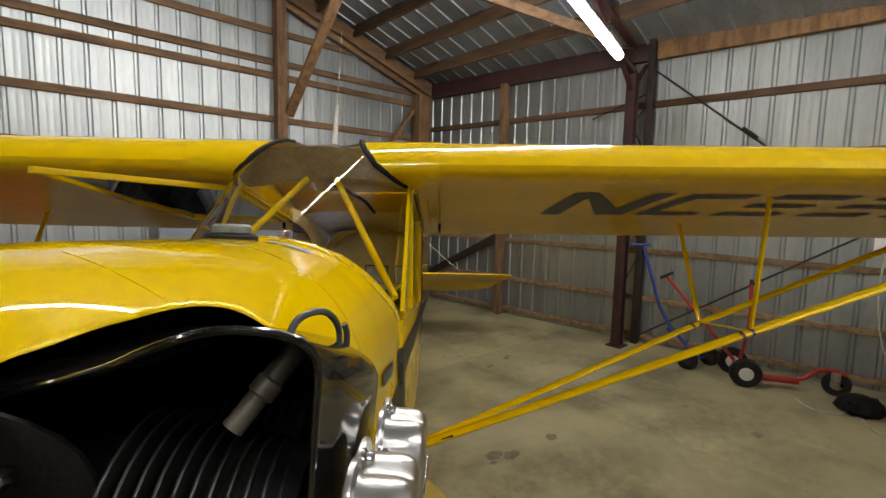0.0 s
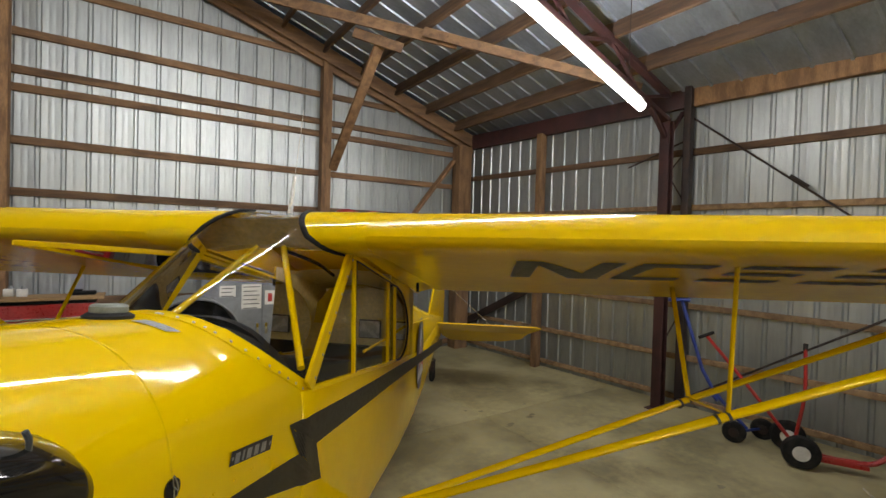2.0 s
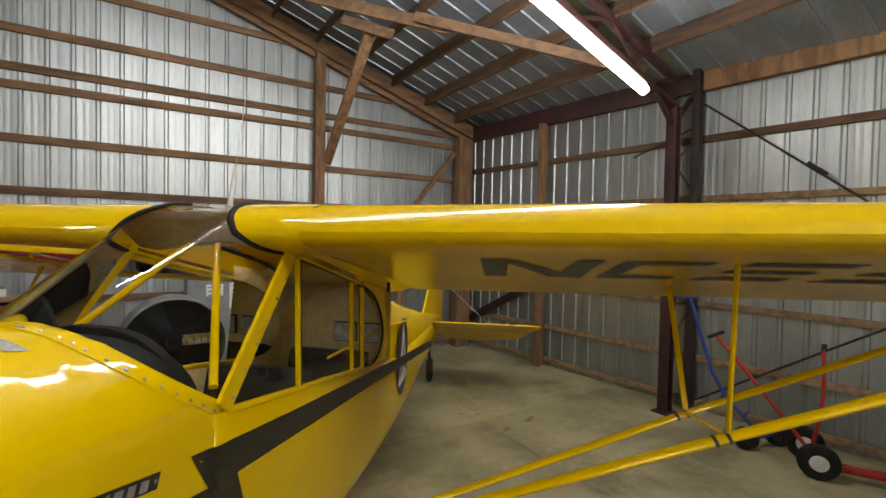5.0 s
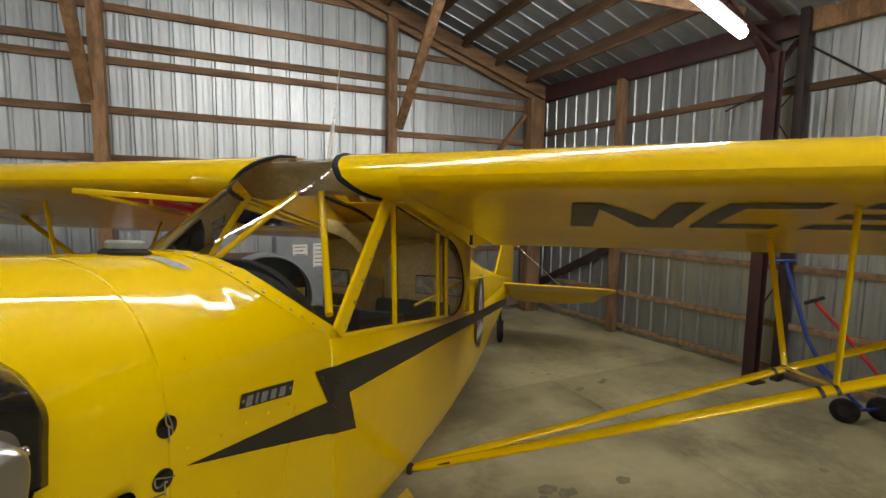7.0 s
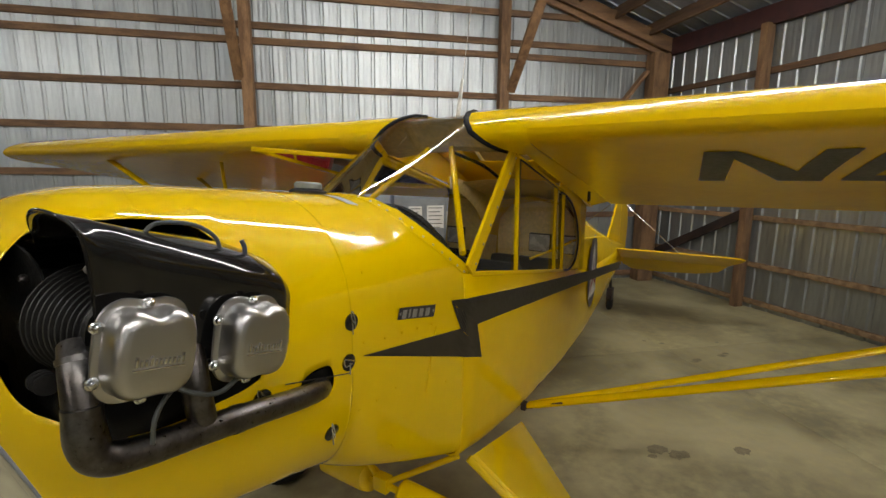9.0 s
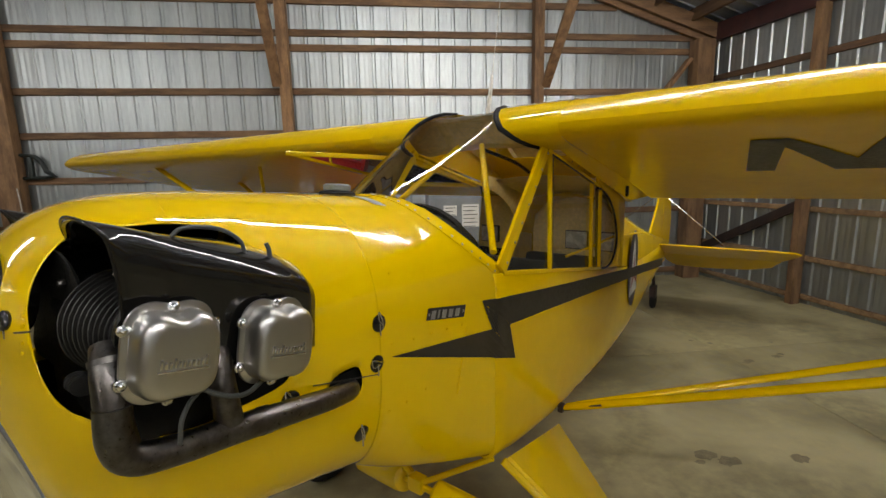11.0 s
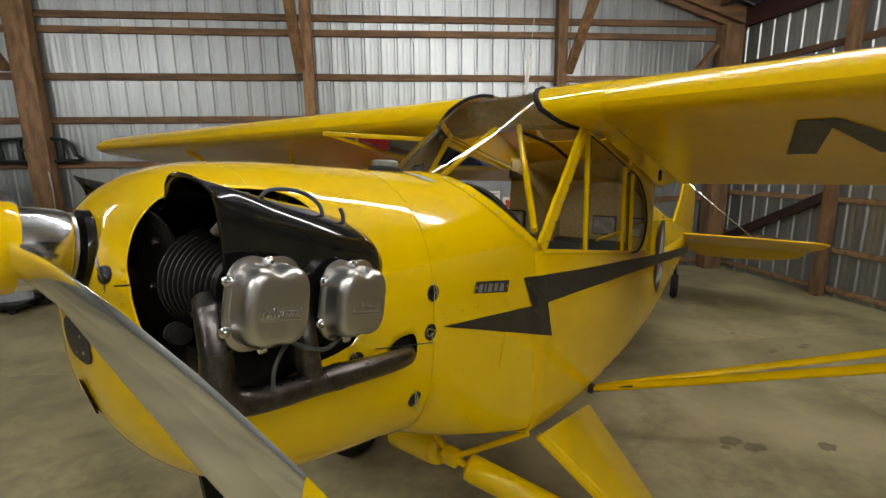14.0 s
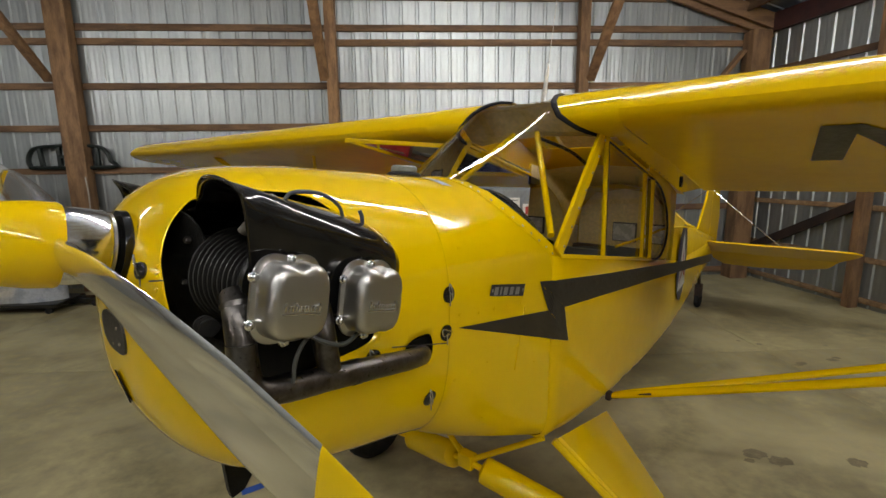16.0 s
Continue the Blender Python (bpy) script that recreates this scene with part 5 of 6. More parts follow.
# ---- landing gear ----
for side in (1, -1):
    def m(x, s, z):
        return Vector((x * side, s, z))
    axle = m(0.88, 1.66, 0.215)
    bm = bmesh.new()
    top, low = [m(0.352, 1.455, 0.715), m(0.352, 1.99, 0.605)], [axle + m(-0.02, -0.075, 0.05), axle + m(-0.02, 0.075, 0.05)]
    rings(bm, [[p[0] + Vector((0, 0.0, 0)), p[0] + m(0.012, 0.02, 0.012), p[1] + m(0.010, -0.02, 0.012), p[1], p[1] + m(-0.010, -0.02, -0.012), p[0] + m(-0.012, 0.02, -0.012)] for p in
               [[top[k].lerp(low[k], t) for k in (0, 1)] for t in (0.014, 0.25, 0.5, 0.75, 1.0)]], True, True)
    part("gear_leg", bm, YELLOW, plane, "yellow fabric-covered landing gear leg")
    bm = bmesh.new()
    tube(bm, [top[0] + m(0.004, 0, -0.005), low[0]], 0.016, 10)
    part("gear_tube", bm, YELLOW, plane)
    # wheel
    bm = bmesh.new()
    r = 0.205
    spun(bm, [(-0.085, 0.09), (-0.088, 0.13), (-0.075, 0.175), (-0.04, 0.2), (0, r), (0.04, 0.2), (0.075, 0.175), (0.088, 0.13), (0.085, 0.09)], axle + m(0.05, 0, 0) - Vector((0, 0, 0.01)), (1, 0, 0), 32)
    tyre = part("tyre", bm, RUBBER, plane, "fat black tyre")
    bm = bmesh.new()
    spun(bm, [(-0.07, 0.1), (-0.06, 0.06), (0.06, 0.06), (0.07, 0.1)], axle + m(0.05, 0, 0) - Vector((0, 0, 0.01)), (1, 0, 0), 24)
    part("hub", bm, YELLOW, tyre)
    # shock cord cover from the middle post to the axle
    a, b = m(0.05, 1.385, 0.505), axle
    d = (b - a).normalized()
    bm = bmesh.new()
    spun(bm, [(0.02, 0.03), (0.03, 0.052), (0.05, 0.056), (0.42, 0.056), (0.44, 0.05), (0.45, 0.02)], a, d, 24)
    part("shock_cover", bm, YELLOW, plane, "yellow shock cord cover")
    bm = bmesh.new()
    tube(bm, [a - d * 0.02, b], 0.014, 10)
    part("gear_tube", bm, YELLOW, plane)
    bm = bmesh.new()
    tube(bm, [m(0.32, 1.44, 0.715), m(0.02, 1.385, 0.52)], 0.012, 10)
    part("gear_tube", bm, YELLOW, plane)
bm = bmesh.new()
box(bm, (-0.035, 1.36, 0.48), (0.035, 1.41, 0.545), 0.008)
part("gear_joint", bm, YELLOW, plane)

# ---- tail ----
def outline_slab(points, thick, name, mat, label):
    """A thin tail surface: a rounded-edge slab over an outline of 3D points."""
    bm = bmesh.new()
    c = sum((Vector(p) for p in points), Vector()) / len(points)
    t = Vector(thick)
    rings(bm, [[Vector(p) - t * 0.35 for p in points], [c + (Vector(p) - c) * 1.006 for p in points], [Vector(p) + t * 0.35 for p in points]], True, True)
    part(name, bm, mat, plane, label)


for side in (1, -1):
    pts = [(0.03 * side, 5.45, 0.935), (0.6 * side, 5.52, 0.927), (1.15 * side, 5.62, 0.912), (1.30 * side, 5.68, 0.900), (1.35 * side, 5.76, 0.875), (1.33 * side, 5.86, 0.838), (1.2 * side, 6.02, 0.752), (0.03 * side, 6.02, 0.752)]
    outline_slab(pts, (0, 0.004, 0.02), "stabilizer", FABRIC, "yellow tailplane")
    pts = [(0.05 * side, 6.03, 0.749), (1.2 * side, 6.03, 0.749), (1.12 * side, 6.2, 0.645), (0.9 * side, 6.34, 0.575), (0.5 * side, 6.42, 0.535), (0.14 * side, 6.4, 0.545), (0.05 * side, 6.25, 0.63)]
    outline_slab(pts, (0, 0.004, 0.016), "elevator", FABRIC, "yellow elevator drooping from the tailplane")
    bm = bmesh.new()
    tube(bm, [(0.02 * side, 6.0, 1.45), (0.75 * side, 5.85, 0.85)], 0.004, 6)
    part("tail_wire", bm, CHROME, plane)
outline_slab([(0, 5.40, 1.0), (0, 5.75, 1.30), (0, 5.98, 1.62), (0, 6.10, 1.68), (0, 6.12, 0.75), (0, 5.45, 0.88)], (0.03, 0, 0), "fin", FABRIC, "yellow fin")
outline_slab([(0, 6.13, 1.68), (0, 6.30, 1.70), (0, 6.52, 1.5), (0, 6.66, 1.1), (0, 6.6, 0.75), (0, 6.35, 0.58), (0, 6.13, 0.62)], (0.03, 0, 0), "rudder", FABRIC, "yellow rudder")
bm = bmesh.new()
tube(bm, smooth_path([(-0.06, 5.9, 0.66), (-0.06, 6.08, 0.50), (-0.06, 6.17, 0.28)], 5), 0.018, 8, 0.4)
part("tail_spring", bm, DARK_STEEL, plane)
bm = bmesh.new()
spun(bm, [(-0.03, 0.04), (-0.03, 0.08), (-0.012, 0.1), (0.012, 0.1), (0.03, 0.08), (0.03, 0.04)], (-0.06, 6.17, 0.1), (1, 0, 0), 24)
part("tail_wheel", bm, RUBBER, plane, "small black tail wheel")
bm = bmesh.new()
box(bm, (-0.095, 6.09, 0.14), (-0.025, 6.22, 0.30), 0.01)
part("tail_wheel_fork", bm, DARK_STEEL, plane)

# ---- propeller ----
HUB = Vector((0, 0.180, 1.594))
SHAFT = Vector((0, -math.cos(PITCH), math.sin(PITCH)))
DOWN = Vector((0, -math.sin(PITCH), -math.cos(PITCH)))
SPAN = (Vector((1, 0, 0)) * math.cos(radians(7.1)) + DOWN * math.sin(radians(7.1)))
TANG = SHAFT.cross(SPAN)
if TANG.z < 0:
    TANG = -TANG
for side in (1, -1):
    across = TANG * side
    bm_metal, bm_tip = bmesh.new(), bmesh.new()
    loops = []
    for k in range(25):
        r = 0.045 + 0.905 * k / 24
        f = r / 0.95
        chord = lerp(f, [(0.05, 0.085), (0.15, 0.086), (0.3, 0.093), (0.5, 0.102), (0.7, 0.100), (0.85, 0.082), (0.95, 0.06), (0.99, 0.038), (1.0, 0.015)])
        thick = lerp(f, [(0.05, 0.075), (0.12, 0.056), (0.25, 0.030), (0.5, 0.018), (0.8, 0.011), (1.0, 0.006)])
        twist = math.atan2(0.78 / (2 * math.pi), max(r, 0.11))
        e1 = across * math.cos(twist) + SHAFT * math.sin(twist)
        e2 = SHAFT * math.cos(twist) - across * math.sin(twist)
        mid = HUB + SPAN * side * r - across * 0.006 * min(1.0, r / 0.4)
        loop = []
        for i in range(20):
            q = math.tau * i / 20
            a, b = math.cos(q), math.sin(q)
            loop.append(mid + e1 * chord * 0.5 * a + e2 * thick * 0.5 * b * (1 if b > 0 else 0.35) * (1 - 0.3 * a))
        loops.append(loop)
    rings(bm_metal, loops[:21], True, True)
    band = bmesh.new()
    rows = []
    for loop in loops[1:21]:
        mid = sum(loop, Vector()) / len(loop)
        rows.append([loop[i] + (loop[i] - mid).normalized() * 0.0007 for i in (-2, -1, 0, 1, 2, 3, 4)])
    rings(band, rows, False, False)
    blade = part("propeller_blade", bm_metal, SATIN, plane, "satin aluminium propeller blade", 60)
    part("leading_edge", band, POLISHED, blade, "polished leading edge", 60)
    rings(bm_tip, loops[20:], True, True)
    part("blade_tip", bm_tip, YELLOW, blade, "yellow painted blade tip")
bm = bmesh.new()
spun(bm, [(-0.052, 0.066), (-0.045, 0.07), (0.0, 0.072), (0.02, 0.072), (0.035, 0.06)], HUB, SHAFT, 36)
part("propeller_hub", bm, CHROME, plane, "polished propeller hub")
bm = bmesh.new()
spun(bm, [(0.018, 0.076), (0.024, 0.078), (0.06, 0.077), (0.10, 0.071), (0.135, 0.057), (0.155, 0.04), (0.165, 0.018), (0.167, 0.002)], HUB, SHAFT, 36)
part("spinner", bm, YELLOW, plane, "yellow bullet spinner")
bm = bmesh.new()
spun(bm, [(-0.059, 0.060), (-0.058, 0.066), (-0.053, 0.066), (-0.052, 0.060)], HUB, SHAFT, 36)
part("hub_flange", bm, ALLOY, plane)
bm = bmesh.new()
spun(bm, [(-0.13, 0.074), (-0.09, 0.074), (-0.068, 0.072), (-0.064, 0.055), (-0.058, 0.05)], HUB, SHAFT, 36)
part("shaft_seal", bm, BLACK_PAINT, plane, "black crankshaft seal")

# ---- engine ----
ENGINE = Matrix.Translation((0, 0.375, 1.535)) @ Matrix.Rotation(-PITCH, 4, "X")


def e(x, s, z):
    """A point of the engine: out from the shaft line, aft along it, up, from the front left rocker cover."""
    return ENGINE @ Vector((x, s, z))


FIN = material('fin_metal', (0.028, 0.027, 0.026), 0.42, 0.4, (0.02, 0.019, 0.018), 30)
bm = bmesh.new()
box(bm, (-0.10, -0.045, -0.12), (0.10, 0.42, 0.10), 0.03, ENGINE)
part("crankcase", bm, DEAD_BLACK, plane, "black painted crankcase")

def cover_loop(scale, x, notch):
    pts = []
    for k in range(56):
        q = math.tau * k / 56
        a, b = math.cos(q), math.sin(q)
        r = (abs(a) ** 3.4 + abs(b) ** 3.4) ** (-1 / 3.4)
        y, z = a * r * 0.0625 * scale, b * r * 0.072 * scale
        dip = math.exp(-((y / 0.016) ** 2)) * notch
        z = z - dip if b > 0 else z + dip * 0.35
        pts.append((x, y, z))
    return pts


for side in (1, -1):
    for step, sink in ((-0.009, 0.010), (0.156, 0.016)):
        # cylinder barrel with cooling fins
        bm = bmesh.new()
        spun(bm, [(0, 0.056), (0.28, 0.056)], e(0.10 * side, step, 0.008), ENGINE.to_3x3() @ Vector((side, 0, 0)), 24)
        cyl = part("cylinder", bm, DEAD_BLACK, plane, "black finned cylinder")
        for k in range(11, 22):
            bm = bmesh.new()
            r = 0.086 - 0.0028 * (k - 11)
            spun(bm, [(0.0, r - 0.001), (0.0015, r), (0.003, r - 0.001)], e((0.13 + 0.0112 * k) * side, step, 0.006), ENGINE.to_3x3() @ Vector((side, 0, 0)), 32)
            part("cooling_fin", bm, FIN, cyl)
        # rocker cover
        bm = bmesh.new()
        rows = []
        for scale, x, notch in ((0.985, 0.400, 0.005), (1.0, 0.4005, 0.005), (1.0, 0.4035, 0.005), (0.99, 0.405, 0.005), (0.90, 0.4055, 0.006), (0.865, 0.4065, 0.008), (0.852, 0.411, 0.010), (0.845, 0.432, 0.011), (0.825, 0.4405, 0.011), (0.78, 0.4465, 0.009), (0.73, 0.4495, 0.008), (0.6, 0.4508, 0.004), (0.3, 0.4508, 0.0), (0.02, 0.4508, 0.0)):
            rows.append([e(px * side, step + py, pz - sink) for px, py, pz in cover_loop(scale, x + 0.013, notch)])
        rings(bm, rows, True, True)
        cover = part("rocker_cover", bm, ALLOY, plane, "cast aluminium rocker cover", 50)
        for dy, dz in ((-0.0598, 0.035), (-0.0598, -0.037), (0.0, 0.063), (0.0598, 0.035), (0.0598, -0.037), (0.0, -0.069)):
            bm = bmesh.new()
            spun(bm, [(0, 0.0085), (0.003, 0.0085), (0.0045, 0.006), (0.009, 0.0055), (0.011, 0.003)], e(0.4175 * side, step + dy, dz - sink), ENGINE.to_3x3() @ Vector((side, 0, 0)), 12)
            part("cover_screw", bm, CHROME, cover)
        # raised plain bars in place of its lettering
        lean = ENGINE @ Matrix.Translation((0, step, 0.008 - sink)) @ Matrix.Rotation(radians(-2), 4, "X") @ Matrix.Diagonal((side, 1, 1, 1))
        bm = bmesh.new()
        box(bm, (0.4625, -0.034, -0.0255), (0.4662, 0.032, -0.0228), 0.0006, lean)
        part("raised_bar", bm, CHROME, cover)
        for k in range(11):
            y = -0.032 + 0.0059 * k
            h = 0.0135 if k in (0, 3, 10) else 0.009
            bm = bmesh.new()
            box(bm, (0.4625, y, -0.020), (0.4662, y + 0.0037, -0.020 + h), 0.0008, lean)
            part("raised_bar", bm, CHROME, cover)

    # black cooling baffle: a sheet hood over both cylinders, open to the front
    bm = bmesh.new()
    outer = [(0.334, 1.699, 0.398), (0.355, 1.690, 0.403), (0.40, 1.671, 0.407), (0.50, 1.634, 0.408), (0.575, 1.607, 0.403), (0.622, 1.584, 0.396), (0.640, 1.566, 0.390)]
    rows = []
    for s, z, x in outer:
        k = (s - 0.29) / 0.34
        low = 1.515 - 0.06 * k
        ridge = lerp(s, [(0.30, 1.706), (0.36, 1.692), (0.42, 1.677), (0.50, 1.660), (0.56, 1.642), (0.64, 1.60)])
        under = lerp(s, [(0.30, 1.674), (0.34, 1.666), (0.42, 1.663), (0.50, 1.658), (0.56, 1.645), (0.64, 1.615)])
        high, deep = (x - 0.001, z - 0.032), (x - 0.012, low - 0.02)
        flank = [(deep[0] + (high[0] - deep[0]) * f, deep[1] + (high[1] - deep[1]) * f) for f in (0, 0.25, 0.5, 0.75)]
        hood = flank + [high, (x - 0.008, z - 0.012), (x - 0.026, z + 0.004), (x * 0.5 + 0.14, (z + ridge) / 2 + 0.007), (0.30, ridge), (0.265, (ridge + 2 * under) / 3), (0.20, under), (0.10, under - 0.02)]
        rows.append([Vector((hx * side, s, hz)) if side > 0 else Vector((-0.86 * hx, s + 0.05, hz - 0.012)) for hx, hz in hood])
    # the lip leans forward at the top
    mouth = [(0.384, 0.322, 1.49), (0.389, 0.322, 1.545), (0.393, 0.322, 1.60), (0.396, 0.320, 1.645), (0.400, 0.314, 1.685), (0.397, 0.305, 1.704),
             (0.380, 0.294, 1.716), (0.345, 0.288, 1.719), (0.305, 0.294, 1.706), (0.262, 0.308, 1.686), (0.20, 0.33, 1.664), (0.10, 0.36, 1.63)]
    lip = [Vector((x, s, z)) if side > 0 else Vector((-0.86 * x, s + 0.05, z - 0.012)) for x, s, z in mouth]
    rows[0:0] = [lip, [p.lerp(q, 0.3) for p, q in zip(lip, rows[0])]]
    rows = [smooth_path(row, 3) for row in rows]
    rings(bm, rows, False, False)
    hood = part("engine_baffle", bm, BLACK_PAINT, plane, "glossy black sheet-metal cooling baffle", 50)
    mod = hood.modifiers.new("thickness", "SOLIDIFY")
    mod.thickness = 0.003
    bm = bmesh.new()
    tube(bm, rows[0], 0.0024, 8)
    part("rolled_edge", bm, BLACK_PAINT, hood)
    # back wall behind the hood's rear edge
    bm = bmesh.new()
    plate(bm, [rows[-1][k] for k in range(len(rows[-1]))] + [Vector((0.2 * side, 0.64, 1.5))], (0, -0.004, 0))
    part("baffle_back", bm, DEAD_BLACK, hood)
    # vent marks on the flank
    for cy, cz, sunk in ((0.362, 1.617, 0.0155), (0.527, 1.588, 0.0065)):
        for k in range(6):
            q = math.tau * k / 6
            bm = bmesh.new()
            a = Vector(((lerp(cy, [(s, x) for s, z, x in outer]) - sunk) * side, cy + 0.012 * math.cos(q), cz + 0.011 * math.sin(q)))
            tube(bm, [a, a + Vector((0, 0.006 * math.cos(q), 0.005 * math.sin(q)))], 0.0009, 5)
            part("vent_mark", bm, STEEL, hood)

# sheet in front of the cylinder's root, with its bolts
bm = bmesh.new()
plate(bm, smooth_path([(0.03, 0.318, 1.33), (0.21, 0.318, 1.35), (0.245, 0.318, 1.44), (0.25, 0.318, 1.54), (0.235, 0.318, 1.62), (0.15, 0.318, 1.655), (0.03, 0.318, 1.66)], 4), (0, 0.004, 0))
part("front_baffle", bm, DEAD_BLACK, plane, "black sheet in front of the cylinder root")
# intake, exhaust and leads on the left
for s0 in (0.298, 0.444):
    bm = bmesh.new()
    d = 0.14 * (s0 - 0.298)
    tube(bm, smooth_path([(0.355, s0 + 0.012, 1.535 - d), (0.385, s0, 1.505 - d), (0.402, s0 - 0.005, 1.455 - d), (0.405, s0, 1.395 - d)], 5), 0.0215, 16)
    part("exhaust_riser", bm, EXHAUST, plane, "heat-tinted steel exhaust riser")
    bm = bmesh.new()
    spun(bm, [(-0.004, 0.0245), (0.004, 0.0245)], (0.372, s0 + 0.006, 1.522 - d), (0.4, -0.1, -0.9), 16)
    part("exhaust_flange", bm, EXHAUST, plane)
bm = bmesh.new()
tube(bm, smooth_path([(0.404, 0.292, 1.47), (0.408, 0.289, 1.42), (0.410, 0.306, 1.390), (0.410, 0.36, 1.374), (0.405, 0.45, 1.358), (0.395, 0.56, 1.335), (0.378, 0.66, 1.310), (0.355, 0.735, 1.290), (0.318, 0.775, 1.272), (0.28, 0.79, 1.258)], 5), 0.0228, 18)
part("exhaust_pipe", bm, EXHAUST, plane, "heat-tinted steel exhaust pipe")
bm = bmesh.new()
tube(bm, [(0.40, 0.498, 1.348), (0.397, 0.515, 1.344)], 0.0245, 18)
part("exhaust_clamp", bm, EXHAUST, plane)
for pts, r in (([(0.415, 0.40, 1.452), (0.428, 0.378, 1.446), (0.432, 0.362, 1.425), (0.428, 0.358, 1.39)], 0.0035), ([(0.415, 0.39, 1.463), (0.43, 0.42, 1.44), (0.432, 0.455, 1.425), (0.425, 0.49, 1.43), (0.41, 0.53, 1.447), (0.39, 0.565, 1.445)], 0.004),
               ([(0.345, 0.41, 1.672), (0.35, 0.43, 1.689), (0.36, 0.478, 1.684), (0.366, 0.512, 1.66), (0.366, 0.52, 1.63)], 0.0036), ([(0.362, 0.565, 1.60), (0.364, 0.567, 1.632), (0.362, 0.563, 1.648)], 0.004)):
    bm = bmesh.new()
    tube(bm, smooth_path(pts, 5), r, 8)
    part("ignition_lead", bm, material("lead_%d" % len(pts), (0.06, 0.064, 0.06), 0.45, 0, None, 30), plane, "grey ignition lead")
bm = bmesh.new()
spun(bm, [(0, 0.012), (0.012, 0.013), (0.016, 0.010), (0.02, 0.011)], (0.385, 0.57, 1.437), (1, -0.2, 0.1), 14)
part("spark_plug", bm, CHROME, plane)
bm = bmesh.new()
a, b = (0.327, 0.345, 1.627), (0.023, 0.020, 0.031)
spun(bm, [(0, 0.0085), (0.028, 0.0085), (0.030, 0.011), (0.042, 0.011), (0.044, 0.0095), (0.075, 0.0095), (0.082, 0.006)], a, b, 12)
part("spark_plug", bm, material("plug_steel", (0.17, 0.15, 0.12), 0.5, 0.5, (0.10, 0.08, 0.06), 40), plane, "dull steel spark plug")
for bx, s, z in ((0.187, 0.296, 1.605), (0.152, 0.296, 1.523), (0.20, 0.296, 1.44)):
    bm = bmesh.new()
    spun(bm, [(0, 0.007), (0.006, 0.007), (0.010, 0.004)], (bx, s + 0.02, z), (0.2, -0.95, 0.1), 6)
    part("case_bolt", bm, EXHAUST, plane)
bm = bmesh.new()
for k in range(3):
    spun(bm, [(0, 0.016), (0.003, 0.017), (0.006, 0.016)], (0.27 + 0.012 * k, 0.292, 1.472), (1, -0.2, -0.2), 18)
part("hose_clamp", bm, RUBBER, plane)
bm = bmesh.new()
box(bm, (0.20, 0.30, 1.40), (0.33, 0.46, 1.45), 0.02)
# long black box added as shade, covering the lit inside of the cowl
box(bm, (0.29, 0.31, 1.345), (0.332, 0.60, 1.425), 0.01)
part("intake_spider", bm, DEAD_BLACK, plane)


# ---- things along the walls ----


def tool_chest():
    chest = thing("tool_chest", "red steel tool chest with bright drawer pulls by the wall", "tool chest", Matrix.Translation((-0.42, 5.55, 0)))
    bm = bmesh.new()
    box(bm, (-0.55, -0.27, 0.10), (0.55, 0.27, 1.22), 0.012)
    part("body", bm, RED_PAINT, chest)
    bm = bmesh.new()
    box(bm, (-0.56, -0.28, 1.22), (0.56, 0.28, 1.255), 0.01)
    part("top_mat", bm, SEAT, chest)
    z = 1.10
    for h in (0.07, 0.07, 0.09, 0.09, 0.13, 0.13, 0.16):
        bm = bmesh.new()
        box(bm, (-0.52, -0.288, z - h + 0.012), (0.52, -0.268, z), 0.004)
        drawer = part("drawer", bm, RED_PAINT, chest)
        bm = bmesh.new()
        box(bm, (-0.50, -0.303, z - 0.022), (0.50, -0.286, z - 0.006), 0.004)
        part("drawer_pull", bm, CHROME, drawer, "bright drawer pull")
        z -= h + 0.012
    for x in (-0.45, 0.45):
        for y in (-0.2, 0.2):
            bm = bmesh.new()
            spun(bm, [(-0.02, 0.05), (0.02, 0.05)], (x, y, 0.05), (1, 0, 0), 16)
            box(bm, (x - 0.03, y - 0.03, 0.06), (x + 0.03, y + 0.03, 0.105))
            part("caster", bm, RUBBER, chest)


tool_chest()
bm = bmesh.new()
box(bm, (-1.1, 5.25, 1.255), (0.2, 5.62, 1.28), 0.003)
tagged(link("plank", bm, BOARD), "pale plywood board lying on the tool chest", "board")


